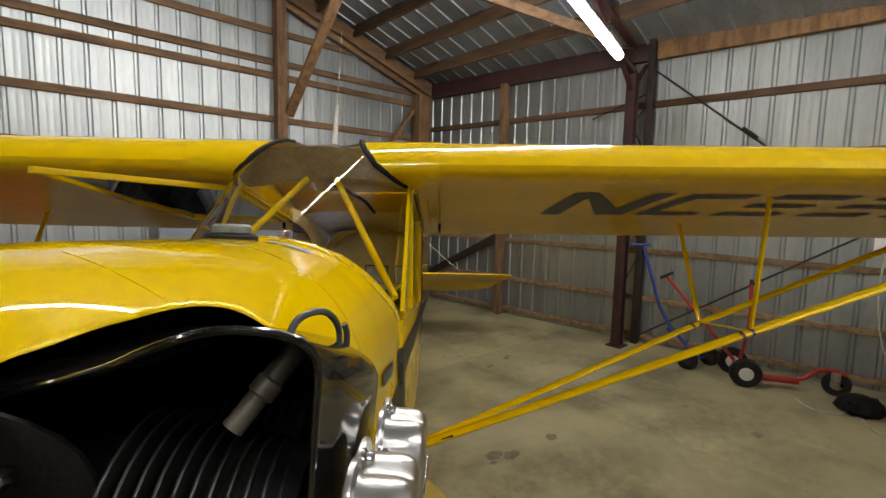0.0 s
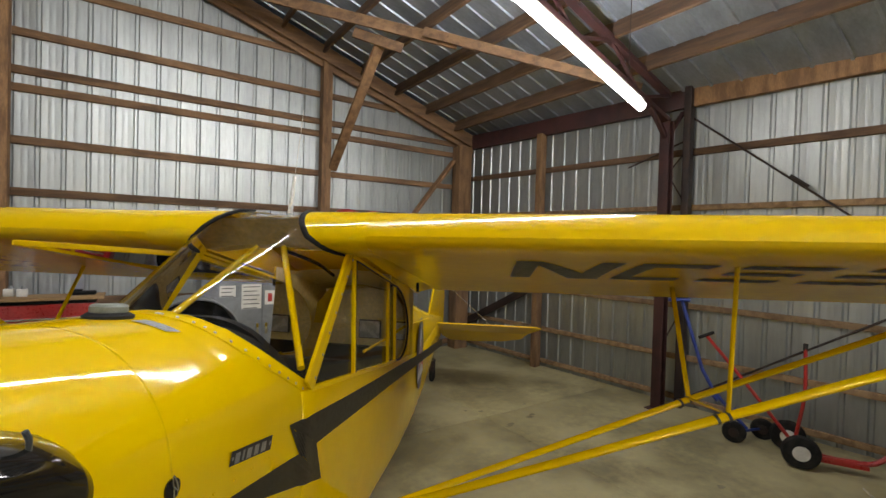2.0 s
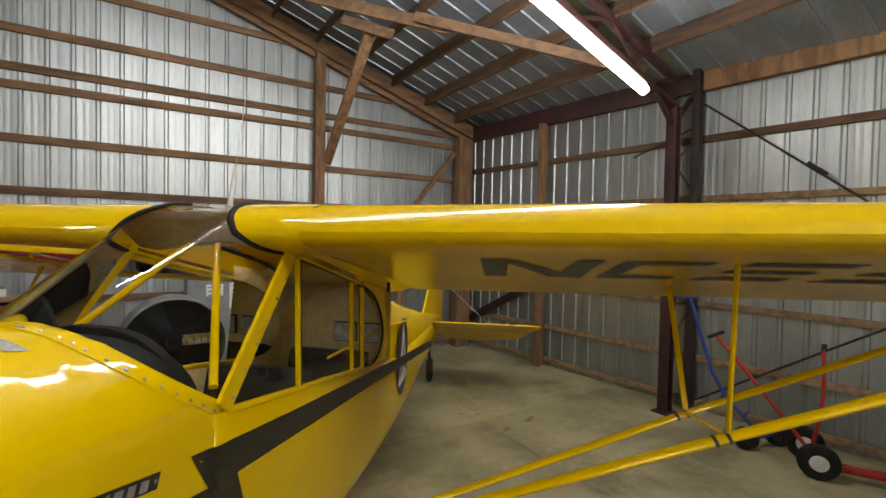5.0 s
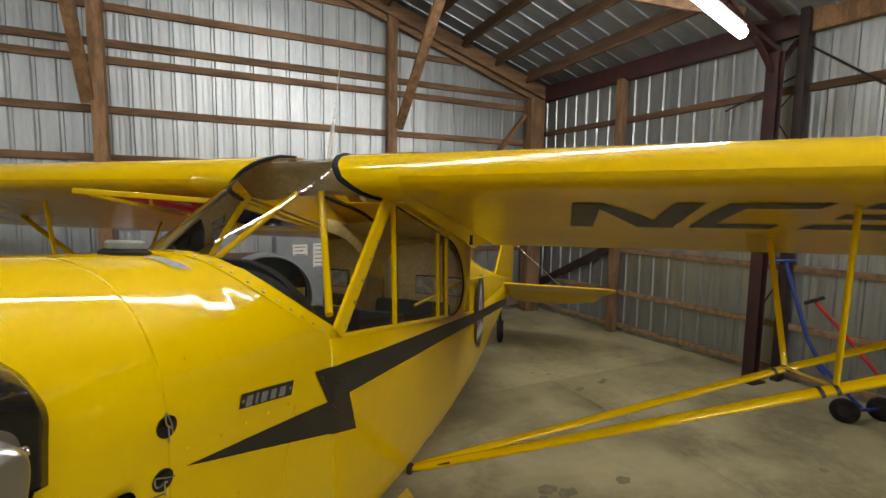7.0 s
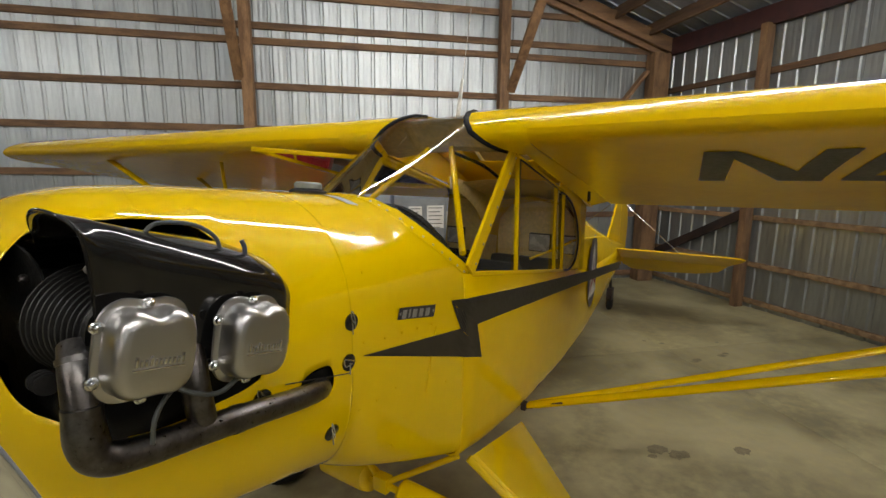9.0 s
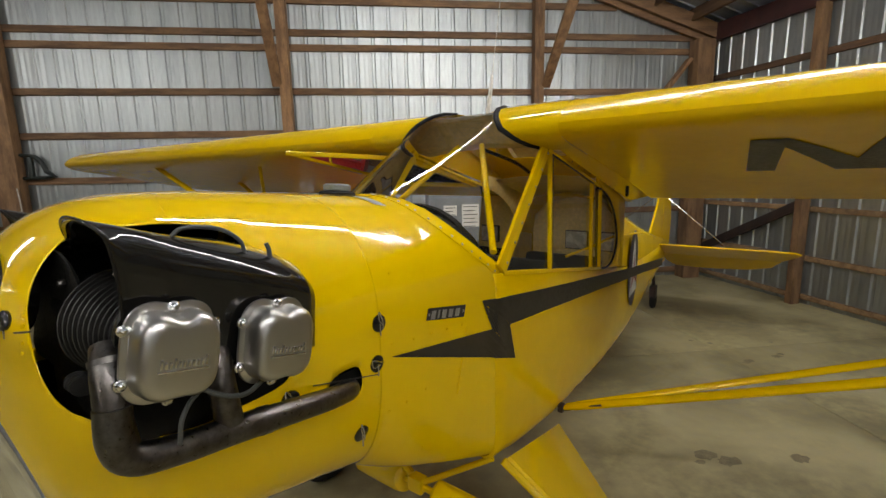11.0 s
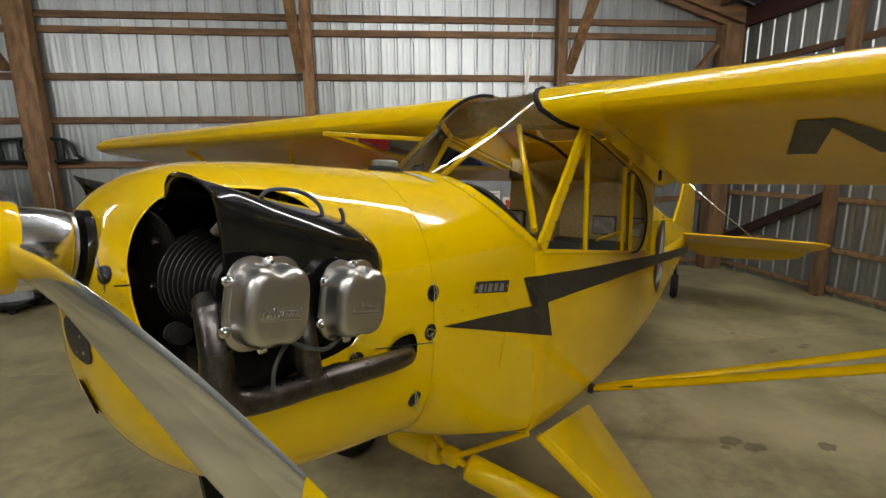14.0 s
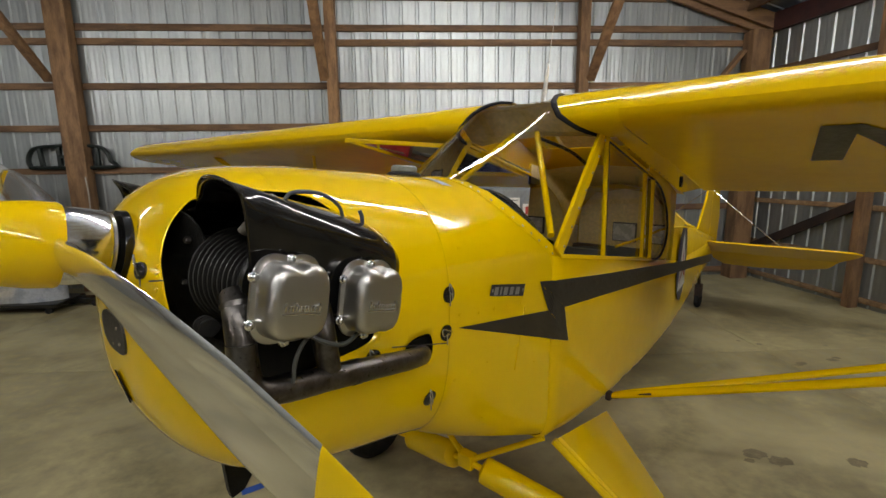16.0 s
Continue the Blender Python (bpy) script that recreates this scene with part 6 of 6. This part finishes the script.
def cabinet():
    m = Matrix.Translation((1.62, 5.65, 0))
    unit = thing("storage_cabinet", "grey steel storage cabinet with papers taped to it", "cabinet", m)
    bm = bmesh.new()
    box(bm, (-0.55, -0.25, 0.05), (0.75, 0.25, 1.47), 0.012)
    part("body", bm, GREY_PAINT, unit)
    for a, b in ((-0.54, 0.095), (0.105, 0.74)):
        bm = bmesh.new()
        box(bm, (a, -0.268, 0.08), (b, -0.25, 1.44), 0.006)
        door = part("door", bm, GREY_PAINT, unit)
        bm = bmesh.new()
        box(bm, (b - 0.06, -0.285, 0.75) if a < 0 else (a + 0.03, -0.285, 0.75), (b - 0.03, -0.266, 0.88) if a < 0 else (a + 0.06, -0.266, 0.88), 0.004)
        part("handle", bm, CHROME, door)
    for x, z, w, h, bars in ((-0.28, 1.27, 0.17, 0.13, 3), (-0.02, 1.20, 0.22, 0.29, 6), (0.19, 1.18, 0.12, 0.17, 0)):
        bm = bmesh.new()
        box(bm, (x - w / 2, -0.271, z - h / 2), (x + w / 2, -0.2685, z + h / 2))
        sheet = part("paper", bm, PAPER, unit, "taped paper notice with print bars")
        for k in range(bars):
            bm = bmesh.new()
            zz = z + h / 2 - 0.03 - k * (h - 0.04) / max(bars - 1, 1)
            box(bm, (x - w / 2 + 0.02, -0.2725, zz - 0.006), (x + w / 2 - 0.02 - 0.03 * (k % 2), -0.2712, zz + 0.004))
            part("print_bar", bm, INK, sheet)
        if not bars:
            bm = bmesh.new()
            box(bm, (x - 0.025, -0.2725, z - 0.05), (x + 0.025, -0.2712, z + 0.05))
            part("print_bar", bm, RED_PRINT, sheet)


cabinet()


def drum_fan():
    """A big drum fan on a stand, its grille towards the aircraft."""
    m = Matrix.Translation((0.92, 4.75, 0)) @ Matrix.Rotation(radians(4), 4, "Z")
    fan = thing("drum_fan", "large grey drum fan with a wire grille on a stand", "fan", m)
    c = Vector((0, 0, 0.86))
    bm = bmesh.new()
    spun(bm, [(-0.17, 0.43), (-0.16, 0.445), (0.16, 0.445), (0.17, 0.43)], c, (0, 1, 0), 48, False)
    drum = part("drum", bm, GREY_PAINT, fan)
    mod = drum.modifiers.new("thickness", "SOLIDIFY")
    mod.thickness = 0.012
    bm = bmesh.new()
    for r in (0.10, 0.16, 0.22, 0.28, 0.34, 0.40):
        tube(bm, [c + Vector((r * math.cos(math.tau * k / 40), -0.165, r * math.sin(math.tau * k / 40))) for k in range(41)], 0.0018, 5)
    part("grille", bm, RUBBER, fan)
    bm = bmesh.new()
    spun(bm, [(0.10, 0.43), (0.104, 0.43)], c, (0, 1, 0), 40)
    part("back_guard", bm, BLACK_CLOTH, fan)
    bm = bmesh.new()
    spun(bm, [(-0.05, 0.07), (0.03, 0.075), (0.05, 0.05)], c, (0, -1, 0), 24)
    part("motor", bm, BLACK_PAINT, fan)
    for k in range(4):
        bm = bmesh.new()
        q = math.tau * k / 4 + 0.5
        d, t = Vector((math.cos(q), 0, math.sin(q))), Vector((-math.sin(q), 0, math.cos(q)))
        plate(bm, [c + d * 0.06 - t * 0.04, c + d * 0.40 - t * 0.11 + Vector((0, 0.03, 0)), c + d * 0.41 + t * 0.09 - Vector((0, 0.03, 0)), c + d * 0.06 + t * 0.04], (0, 0.004, 0))
        part("blade", bm, BLACK_CLOTH, fan)
    bm = bmesh.new()
    box(bm, (0.06, -0.14, 0.85), (0.36, -0.11, 0.95), 0.005)
    part("label_plate", bm, CHROME, fan, "bright label plate")
    for x in (-0.44, 0.44):
        bm = bmesh.new()
        tube(bm, [(x, 0, 0.90), (x * 1.05, 0, 0.1), (x * 1.05, 0, 0.03)], 0.018, 8)
        tube(bm, [(x * 1.05, -0.3, 0.03), (x * 1.05, 0.3, 0.03)], 0.018, 8)
        part("stand", bm, GREY_PAINT, fan)


drum_fan()


def bench():
    b = thing("workbench", "rough timber workbench with a dark stained top", "workbench", Matrix.Translation((3.1, 5.9, 0)))
    bm = bmesh.new()
    box(bm, (-0.7, -0.3, 1.96), (0.75, 0.36, 2.0), 0.004)
    part("top", bm, BOARD, b)
    for x in (-0.64, 0.68):
        for y in (-0.25, 0.3):
            bm = bmesh.new()
            box(bm, (x - 0.04, y - 0.04, 0), (x + 0.04, y + 0.04, 1.96), 0.004)
            part("leg", bm, TIMBER, b)
    for z in (0.45, 1.2):
        bm = bmesh.new()
        box(bm, (-0.68, -0.29, z), (0.72, 0.34, z + 0.03), 0.004)
        part("shelf", bm, BOARD, b)
    tagged(b, "tall timber storage rack with plywood shelves", "storage rack")
    b.name = "storage_rack"


bench()


def red_bag():
    rng = random.Random(4)
    bm = bmesh.new()
    loops = []
    for k in range(13):
        t = k / 12
        x = -0.42 + 0.84 * t
        h = 0.34 * (1 - abs(2 * t - 1) ** 5) ** 0.5 * (0.92 + 0.08 * math.sin(9 * t)) + 0.01
        loops.append([Vector((x + 0.01 * rng.random(), 0.22 * math.copysign(abs(math.cos(q)) ** 0.6, math.cos(q)) * (0.7 + 0.3 * h / 0.35), h * 0.5 + h * 0.5 * math.copysign(abs(math.sin(q)) ** 0.6, math.sin(q)) + 0.012 * rng.random() * (math.sin(q) > 0.2)))
                      for q in (math.tau * i / 18 for i in range(18))])
    rings(bm, loops, True, True)
    bag = thing("duffel_bag", "red cloth duffel bag lying on the storage rack", "bag", Matrix.Translation((3.16, 5.9, 2.0)))
    part("bag_body", bm, RED_CLOTH, bag)
    bm = bmesh.new()
    box(bm, (-0.43, -0.20, 0), (0.30, 0.20, 0.03), 0.012)
    part("bag_base", bm, BLACK_CLOTH, bag)


red_bag()
bm = bmesh.new()
spun(bm, [(0, 0.05), (0.012, 0.15), (0.03, 0.16), (0.035, 0.12), (0.10, 0.105), (0.13, 0.07), (0.135, 0.0)], (3.72, 5.85, 2.0), (0, 0, 1), 24, False)
tagged(link("straw_hat", bm, material("straw", (0.35, 0.2, 0.12), 0.85, 0, (0.28, 0.15, 0.09), 40, bump=0.3)), "brown straw hat lying on the storage rack", "hat")


def wheel(parent, c, r, w, axis, hub_mat, name="wheel"):
    bm = bmesh.new()
    c = Vector(c)
    spun(bm, [(-w * 0.5, r * 0.44), (-w * 0.54, r * 0.62), (-w * 0.42, r * 0.92), (-w * 0.15, r), (w * 0.15, r), (w * 0.42, r * 0.92), (w * 0.54, r * 0.62), (w * 0.5, r * 0.44)], c, axis, 30)
    tyre = part(name, bm, RUBBER, parent, "black pneumatic tyre")
    bm = bmesh.new()
    spun(bm, [(-w * 0.535, r * 0.16), (-w * 0.55, r * 0.2), (-w * 0.50, r * 0.26), (-w * 0.54, r * 0.42), (-w * 0.52, r * 0.45), (w * 0.52, r * 0.45), (w * 0.54, r * 0.42), (w * 0.50, r * 0.26), (w * 0.55, r * 0.2), (w * 0.535, r * 0.16)], c, axis, 24)
    part("rim", bm, hub_mat, tyre)


def red_tug():
    tug = thing("tow_dolly", "red steel tow dolly with white-rimmed wheels beside the wall", "dolly", Matrix.Translation((0, 0, 0)))
    ax = Vector((0.91, 0.42, 0)).normalized()
    wheel(tug, (5.33, 1.17, 0.145), 0.145, 0.085, ax, WHITE)
    wheel(tug, (5.66, 1.38, 0.145), 0.145, 0.085, ax, WHITE)
    wheel(tug, (5.78, 0.52, 0.115), 0.115, 0.06, Vector((0.95, 0.2, 0)), CHROME, "caster_wheel")
    for pts, r in (([(5.36, 1.19, 0.145), (5.64, 1.37, 0.145)], 0.014), ([(5.5, 1.27, 0.10), (5.55, 1.02, 0.09), (5.62, 0.86, 0.10)], 0.030), ([(5.44, 1.12, 0.10), (5.60, 0.86, 0.10)], 0.022),
                   ([(5.60, 0.92, 0.09), (5.66, 0.76, 0.13), (5.73, 0.66, 0.22), (5.78, 0.55, 0.24), (5.79, 0.45, 0.22)], 0.022), ([(5.52, 1.28, 0.16), (5.56, 1.23, 0.6), (5.6, 1.25, 1.03)], 0.016), ([(5.42, 1.30, 0.22), (5.35, 1.72, 0.72), (5.30, 1.98, 1.02)], 0.016)):
        bm = bmesh.new()
        tube(bm, smooth_path(pts, 4) if len(pts) > 2 else pts, r, 10)
        part("frame_tube", bm, RED_PAINT, tug)
    bm = bmesh.new()
    beam(bm, (5.47, 1.14, 0.085), (5.66, 0.80, 0.085), 0.10, 0.035, bevel=0.006)
    part("deck", bm, RED_PAINT, tug)
    bm = bmesh.new()
    tube(bm, [(5.22, 2.02, 1.01), (5.36, 1.95, 1.06)], 0.017, 8)
    part("grip", bm, RUBBER, tug)
    bm = bmesh.new()
    tube(bm, [(5.60, 1.25, 1.0), (5.602, 1.25, 1.06)], 0.019, 8)
    part("grip", bm, RUBBER, tug)
    bm = bmesh.new()
    box(bm, (5.735, 0.485, 0.09), (5.75, 0.56, 0.235), 0.003)
    box(bm, (5.815, 0.485, 0.09), (5.83, 0.56, 0.235), 0.003)
    part("caster_fork", bm, STEEL, tug)


red_tug()


def blue_tow():
    tow = thing("tow_bar", "blue steel tow bar on two black wheels beside the wall", "tow bar")
    ax = Vector((0.88, 0.3, 0)).normalized()
    wheel(tow, (5.40, 1.74, 0.105), 0.105, 0.06, ax, DARK_STEEL)
    wheel(tow, (5.74, 1.62, 0.105), 0.105, 0.06, ax, DARK_STEEL)
    for pts, r in (([(5.42, 1.73, 0.105), (5.74, 1.63, 0.105)], 0.014), ([(5.58, 1.70, 0.11), (5.56, 1.86, 0.26), (5.52, 2.0, 0.42), (5.51, 2.12, 0.62), (5.51, 2.36, 1.32)], 0.018), ([(5.52, 2.02, 0.40), (5.54, 1.96, 0.33)], 0.028), ([(5.44, 2.48, 1.33), (5.56, 2.30, 1.34)], 0.018),
                   ([(5.60, 1.82, 0.28), (5.50, 1.80, 0.27)], 0.010)):
        bm = bmesh.new()
        tube(bm, pts, r, 10)
        part("bar", bm, BLUE_PAINT, tow)


blue_tow()


def sack():
    rng = random.Random(8)
    bm = bmesh.new()
    bmesh.ops.create_icosphere(bm, subdivisions=3, radius=1.0)
    for v in bm.verts:
        f = 1 + 0.18 * noise.noise(v.co * 2.3) + 0.1 * noise.noise(v.co * 5.1)
        v.co = Vector((5.43 + v.co.x * 0.15 * f, 0.31 + v.co.y * 0.17 * f, max(0.0, 0.075 + v.co.z * 0.10 * f)))
    tagged(link("cloth_sack", bm, BLACK_CLOTH), "black cloth bag slumped on the concrete", "bag")


sack()
for pts in ([(5.35, 0.75, 0.01), (5.2, 0.62, 0.01), (5.22, 0.45, 0.01), (5.33, 0.40, 0.012), (5.36, 0.36, 0.07), (5.40, 0.34, 0.13)], [(5.28, 0.28, 0.01), (5.1, 0.2, 0.01), (5.0, 0.02, 0.01), (5.15, -0.15, 0.01), (5.4, -0.1, 0.01), (5.3, 0.1, 0.012)]):
    bm = bmesh.new()
    tube(bm, smooth_path(pts, 6), 0.009, 8)
    tagged(link("rope", bm, ROPE), "pale rope lying loose on the concrete", "rope", "ropes")
bm = bmesh.new()
tube(bm, smooth_path([(5.97, 0.30, 1.45), (5.98, 0.31, 1.0), (5.99, 0.26, 0.6), (5.98, 0.15, 0.25), (5.95, 0.05, 0.02)], 6), 0.009, 8)
tagged(link("hose", bm, ROPE), "pale hose hanging down the wall post", "hose")
bm = bmesh.new()
box(bm, (5.93, 0.24, 1.42), (6.0, 0.38, 1.56), 0.006)
tagged(link("outlet_box", bm, WHITE), "white electrical outlet box on the wall post", "outlet")


def grille_frame():
    """A dark pressed frame with three openings, hung on the wall girt."""
    g = thing("pressed_frame", "dark green pressed steel frame hung on the wall", "metal frame", Matrix.Translation((-4.52, WALL_Y - 0.085, 1.79)))
    bm = bmesh.new()
    outer = [(-0.53, 0.0), (-0.55, 0.10), (-0.50, 0.22), (-0.38, 0.28), (0.0, 0.30), (0.40, 0.29), (0.52, 0.22), (0.58, 0.08), (0.59, 0.0)]
    tube(bm, smooth_path([(x, 0, z) for x, z in outer] + [(-0.53, 0, 0.0)], 3), 0.042, 8, 0.6)
    part("rim", bm, GREEN_DARK, g)
    for a, b in (((-0.36, 0.0), (-0.38, 0.27)), ((-0.12, 0.0), (-0.12, 0.29)), ((0.12, 0), (0.12, 0.29)), ((0.40, 0.0), (0.40, 0.28)), ((-0.12, 0.15), (0.12, 0.15))):
        bm = bmesh.new()
        beam(bm, (a[0], 0, a[1]), (b[0], 0, b[1]), 0.05, 0.05, up=(0, 1, 0))
        part("bar", bm, GREEN_DARK, g)


grille_frame()
bm = bmesh.new()
tube(bm, smooth_path([(-4.24, WALL_Y - 0.22, 1.66), (-4.22, WALL_Y - 0.23, 1.4), (-4.24, WALL_Y - 0.22, 0.9)], 6), 0.008, 6)
tagged(link("chain", bm, STEEL), "thin chain hanging on the timber post", "chain")
for k, (x, y, r) in enumerate(((-0.42, 1.92, 30),)):
    bm = bmesh.new()
    box(bm, (-0.16, -0.025, 0.0008), (0.16, 0.025, 0.002), 0, Matrix.Translation((x, y, 0)) @ Matrix.Rotation(radians(r), 4, "Z"))
    box(bm, (0.02, -0.16, 0.0022), (0.07, 0.16, 0.0032), 0, Matrix.Translation((x, y, 0)) @ Matrix.Rotation(radians(r), 4, "Z"))
    tagged(link("floor_tape", bm, BLUE_TAPE), "blue tape cross stuck to the concrete", "tape")


FILM = material("plastic_film", (0.60, 0.63, 0.67), 0.14, 0, (0.42, 0.45, 0.50), 6, rough_var=0.06, fine=0.2, bump=1.0, bump_scale=7, mask=(0.44, 0.56))
FILM.node_tree.nodes["Principled BSDF"].inputs["Alpha"].default_value = 0.55


def wrapped_part():
    """A yellow fabric panel on a low dark dolly, wrapped in clear plastic film."""
    t = thing("wrapped_panel", "yellow aircraft panel wrapped in clear plastic film on a low dolly", "panel", Matrix.Translation((-4.80, 5.45, 0)))
    bm = bmesh.new()
    loops = []
    for k in range(19):
        f = k / 18
        w = 0.98 * (1 - 0.62 * max(0.0, f * 2.2 - 1.2) ** 1.5)
        loops.append([Vector((-0.25 + w * math.cos(q) * (1 + 0.05 * noise.noise(Vector((3 * math.cos(q), 3 * math.sin(q), 5 * f)))), 0.24 * math.sin(q) * (1 - 0.4 * f), 0.14 + 1.72 * f + 0.02 * noise.noise(Vector((4 * math.cos(q), 4 * math.sin(q), 9 * f))))) for q in (math.tau * i / 56 for i in range(56))])
    rings(bm, loops, True, True)
    part("plastic_film", bm, FILM, t, "crinkled clear plastic film")
    bm = bmesh.new()
    box(bm, (-1.05, -0.03, 0.14), (0.05, 0.03, 1.80), 0.02)
    part("panel", bm, FABRIC, t)
    bm = bmesh.new()
    box(bm, (-1.2, -0.26, 0.08), (0.75, 0.26, 0.135), 0.01)
    part("dolly_deck", bm, BLACK_PAINT, t)
    for x in (-1.05, 0.62):
        for y in (-0.2, 0.2):
            bm = bmesh.new()
            spun(bm, [(-0.02, 0.042), (0.02, 0.042)], (x, y, 0.042), (0, 1, 0), 16)
            part("caster", bm, RUBBER, t)


wrapped_part()


def floor_clutter():
    c = thing("floor_jack", "low black floor jack lying on the concrete", "jack", Matrix.Translation((-4.05, 5.62, 0)) @ Matrix.Rotation(radians(8), 4, "Z") @ Matrix.Scale(0.7, 4))
    bm = bmesh.new()
    box(bm, (-0.5, -0.12, 0.05), (0.35, 0.12, 0.16), 0.03)
    part("body", bm, BLACK_PAINT, c)
    bm = bmesh.new()
    tube(bm, [(-0.4, 0, 0.12), (-1.3, 0.05, 0.10)], 0.025, 8)
    part("handle", bm, BLACK_PAINT, c)
    for x in (-0.4, 0.3):
        for y in (-0.14, 0.14):
            bm = bmesh.new()
            spun(bm, [(-0.025, 0.06), (0.025, 0.06)], (x, y, 0.06), (0, 1, 0), 16)
            part("caster", bm, RUBBER, c)


floor_clutter()


def jug(x, y, z):
    """A small white plastic bottle with its cap."""
    b = thing("oil_bottle", "small white plastic oil bottle on the plywood board", "bottle", Matrix.Translation((x, y, z)))
    bm = bmesh.new()
    box(bm, (-0.04, -0.025, 0), (0.04, 0.025, 0.075), 0.012)
    part("body", bm, WHITE, b)
    bm = bmesh.new()
    spun(bm, [(0, 0.022), (0.012, 0.016), (0.03, 0.014), (0.031, 0.0)], (0.01, 0, 0.072), (0, 0, 1), 16, False)
    part("cap", bm, GREY_PAINT, b)


jug(-0.43, 5.46, 1.28)
jug(-0.53, 5.50, 1.28)
bm = bmesh.new()
box(bm, (-0.09, 5.42, 1.28), (0.13, 5.54, 1.315), 0.012)
box(bm, (-0.06, 5.44, 1.315), (0.02, 5.52, 1.335), 0.006)
tagged(link("tool_case", bm, BLACK_CLOTH), "small black tool case lying on the plywood board", "case")
bm = bmesh.new()
tube(bm, smooth_path([(-5.9, 6.25, 0.01), (-5.7, 6.2, 0.012), (-5.5, 6.28, 0.01), (-5.3, 6.18, 0.012), (-5.1, 6.25, 0.01)], 6), 0.014, 8)
tagged(link("rope", bm, ROPE), "pale rope lying loose on the concrete", "rope", "ropes")
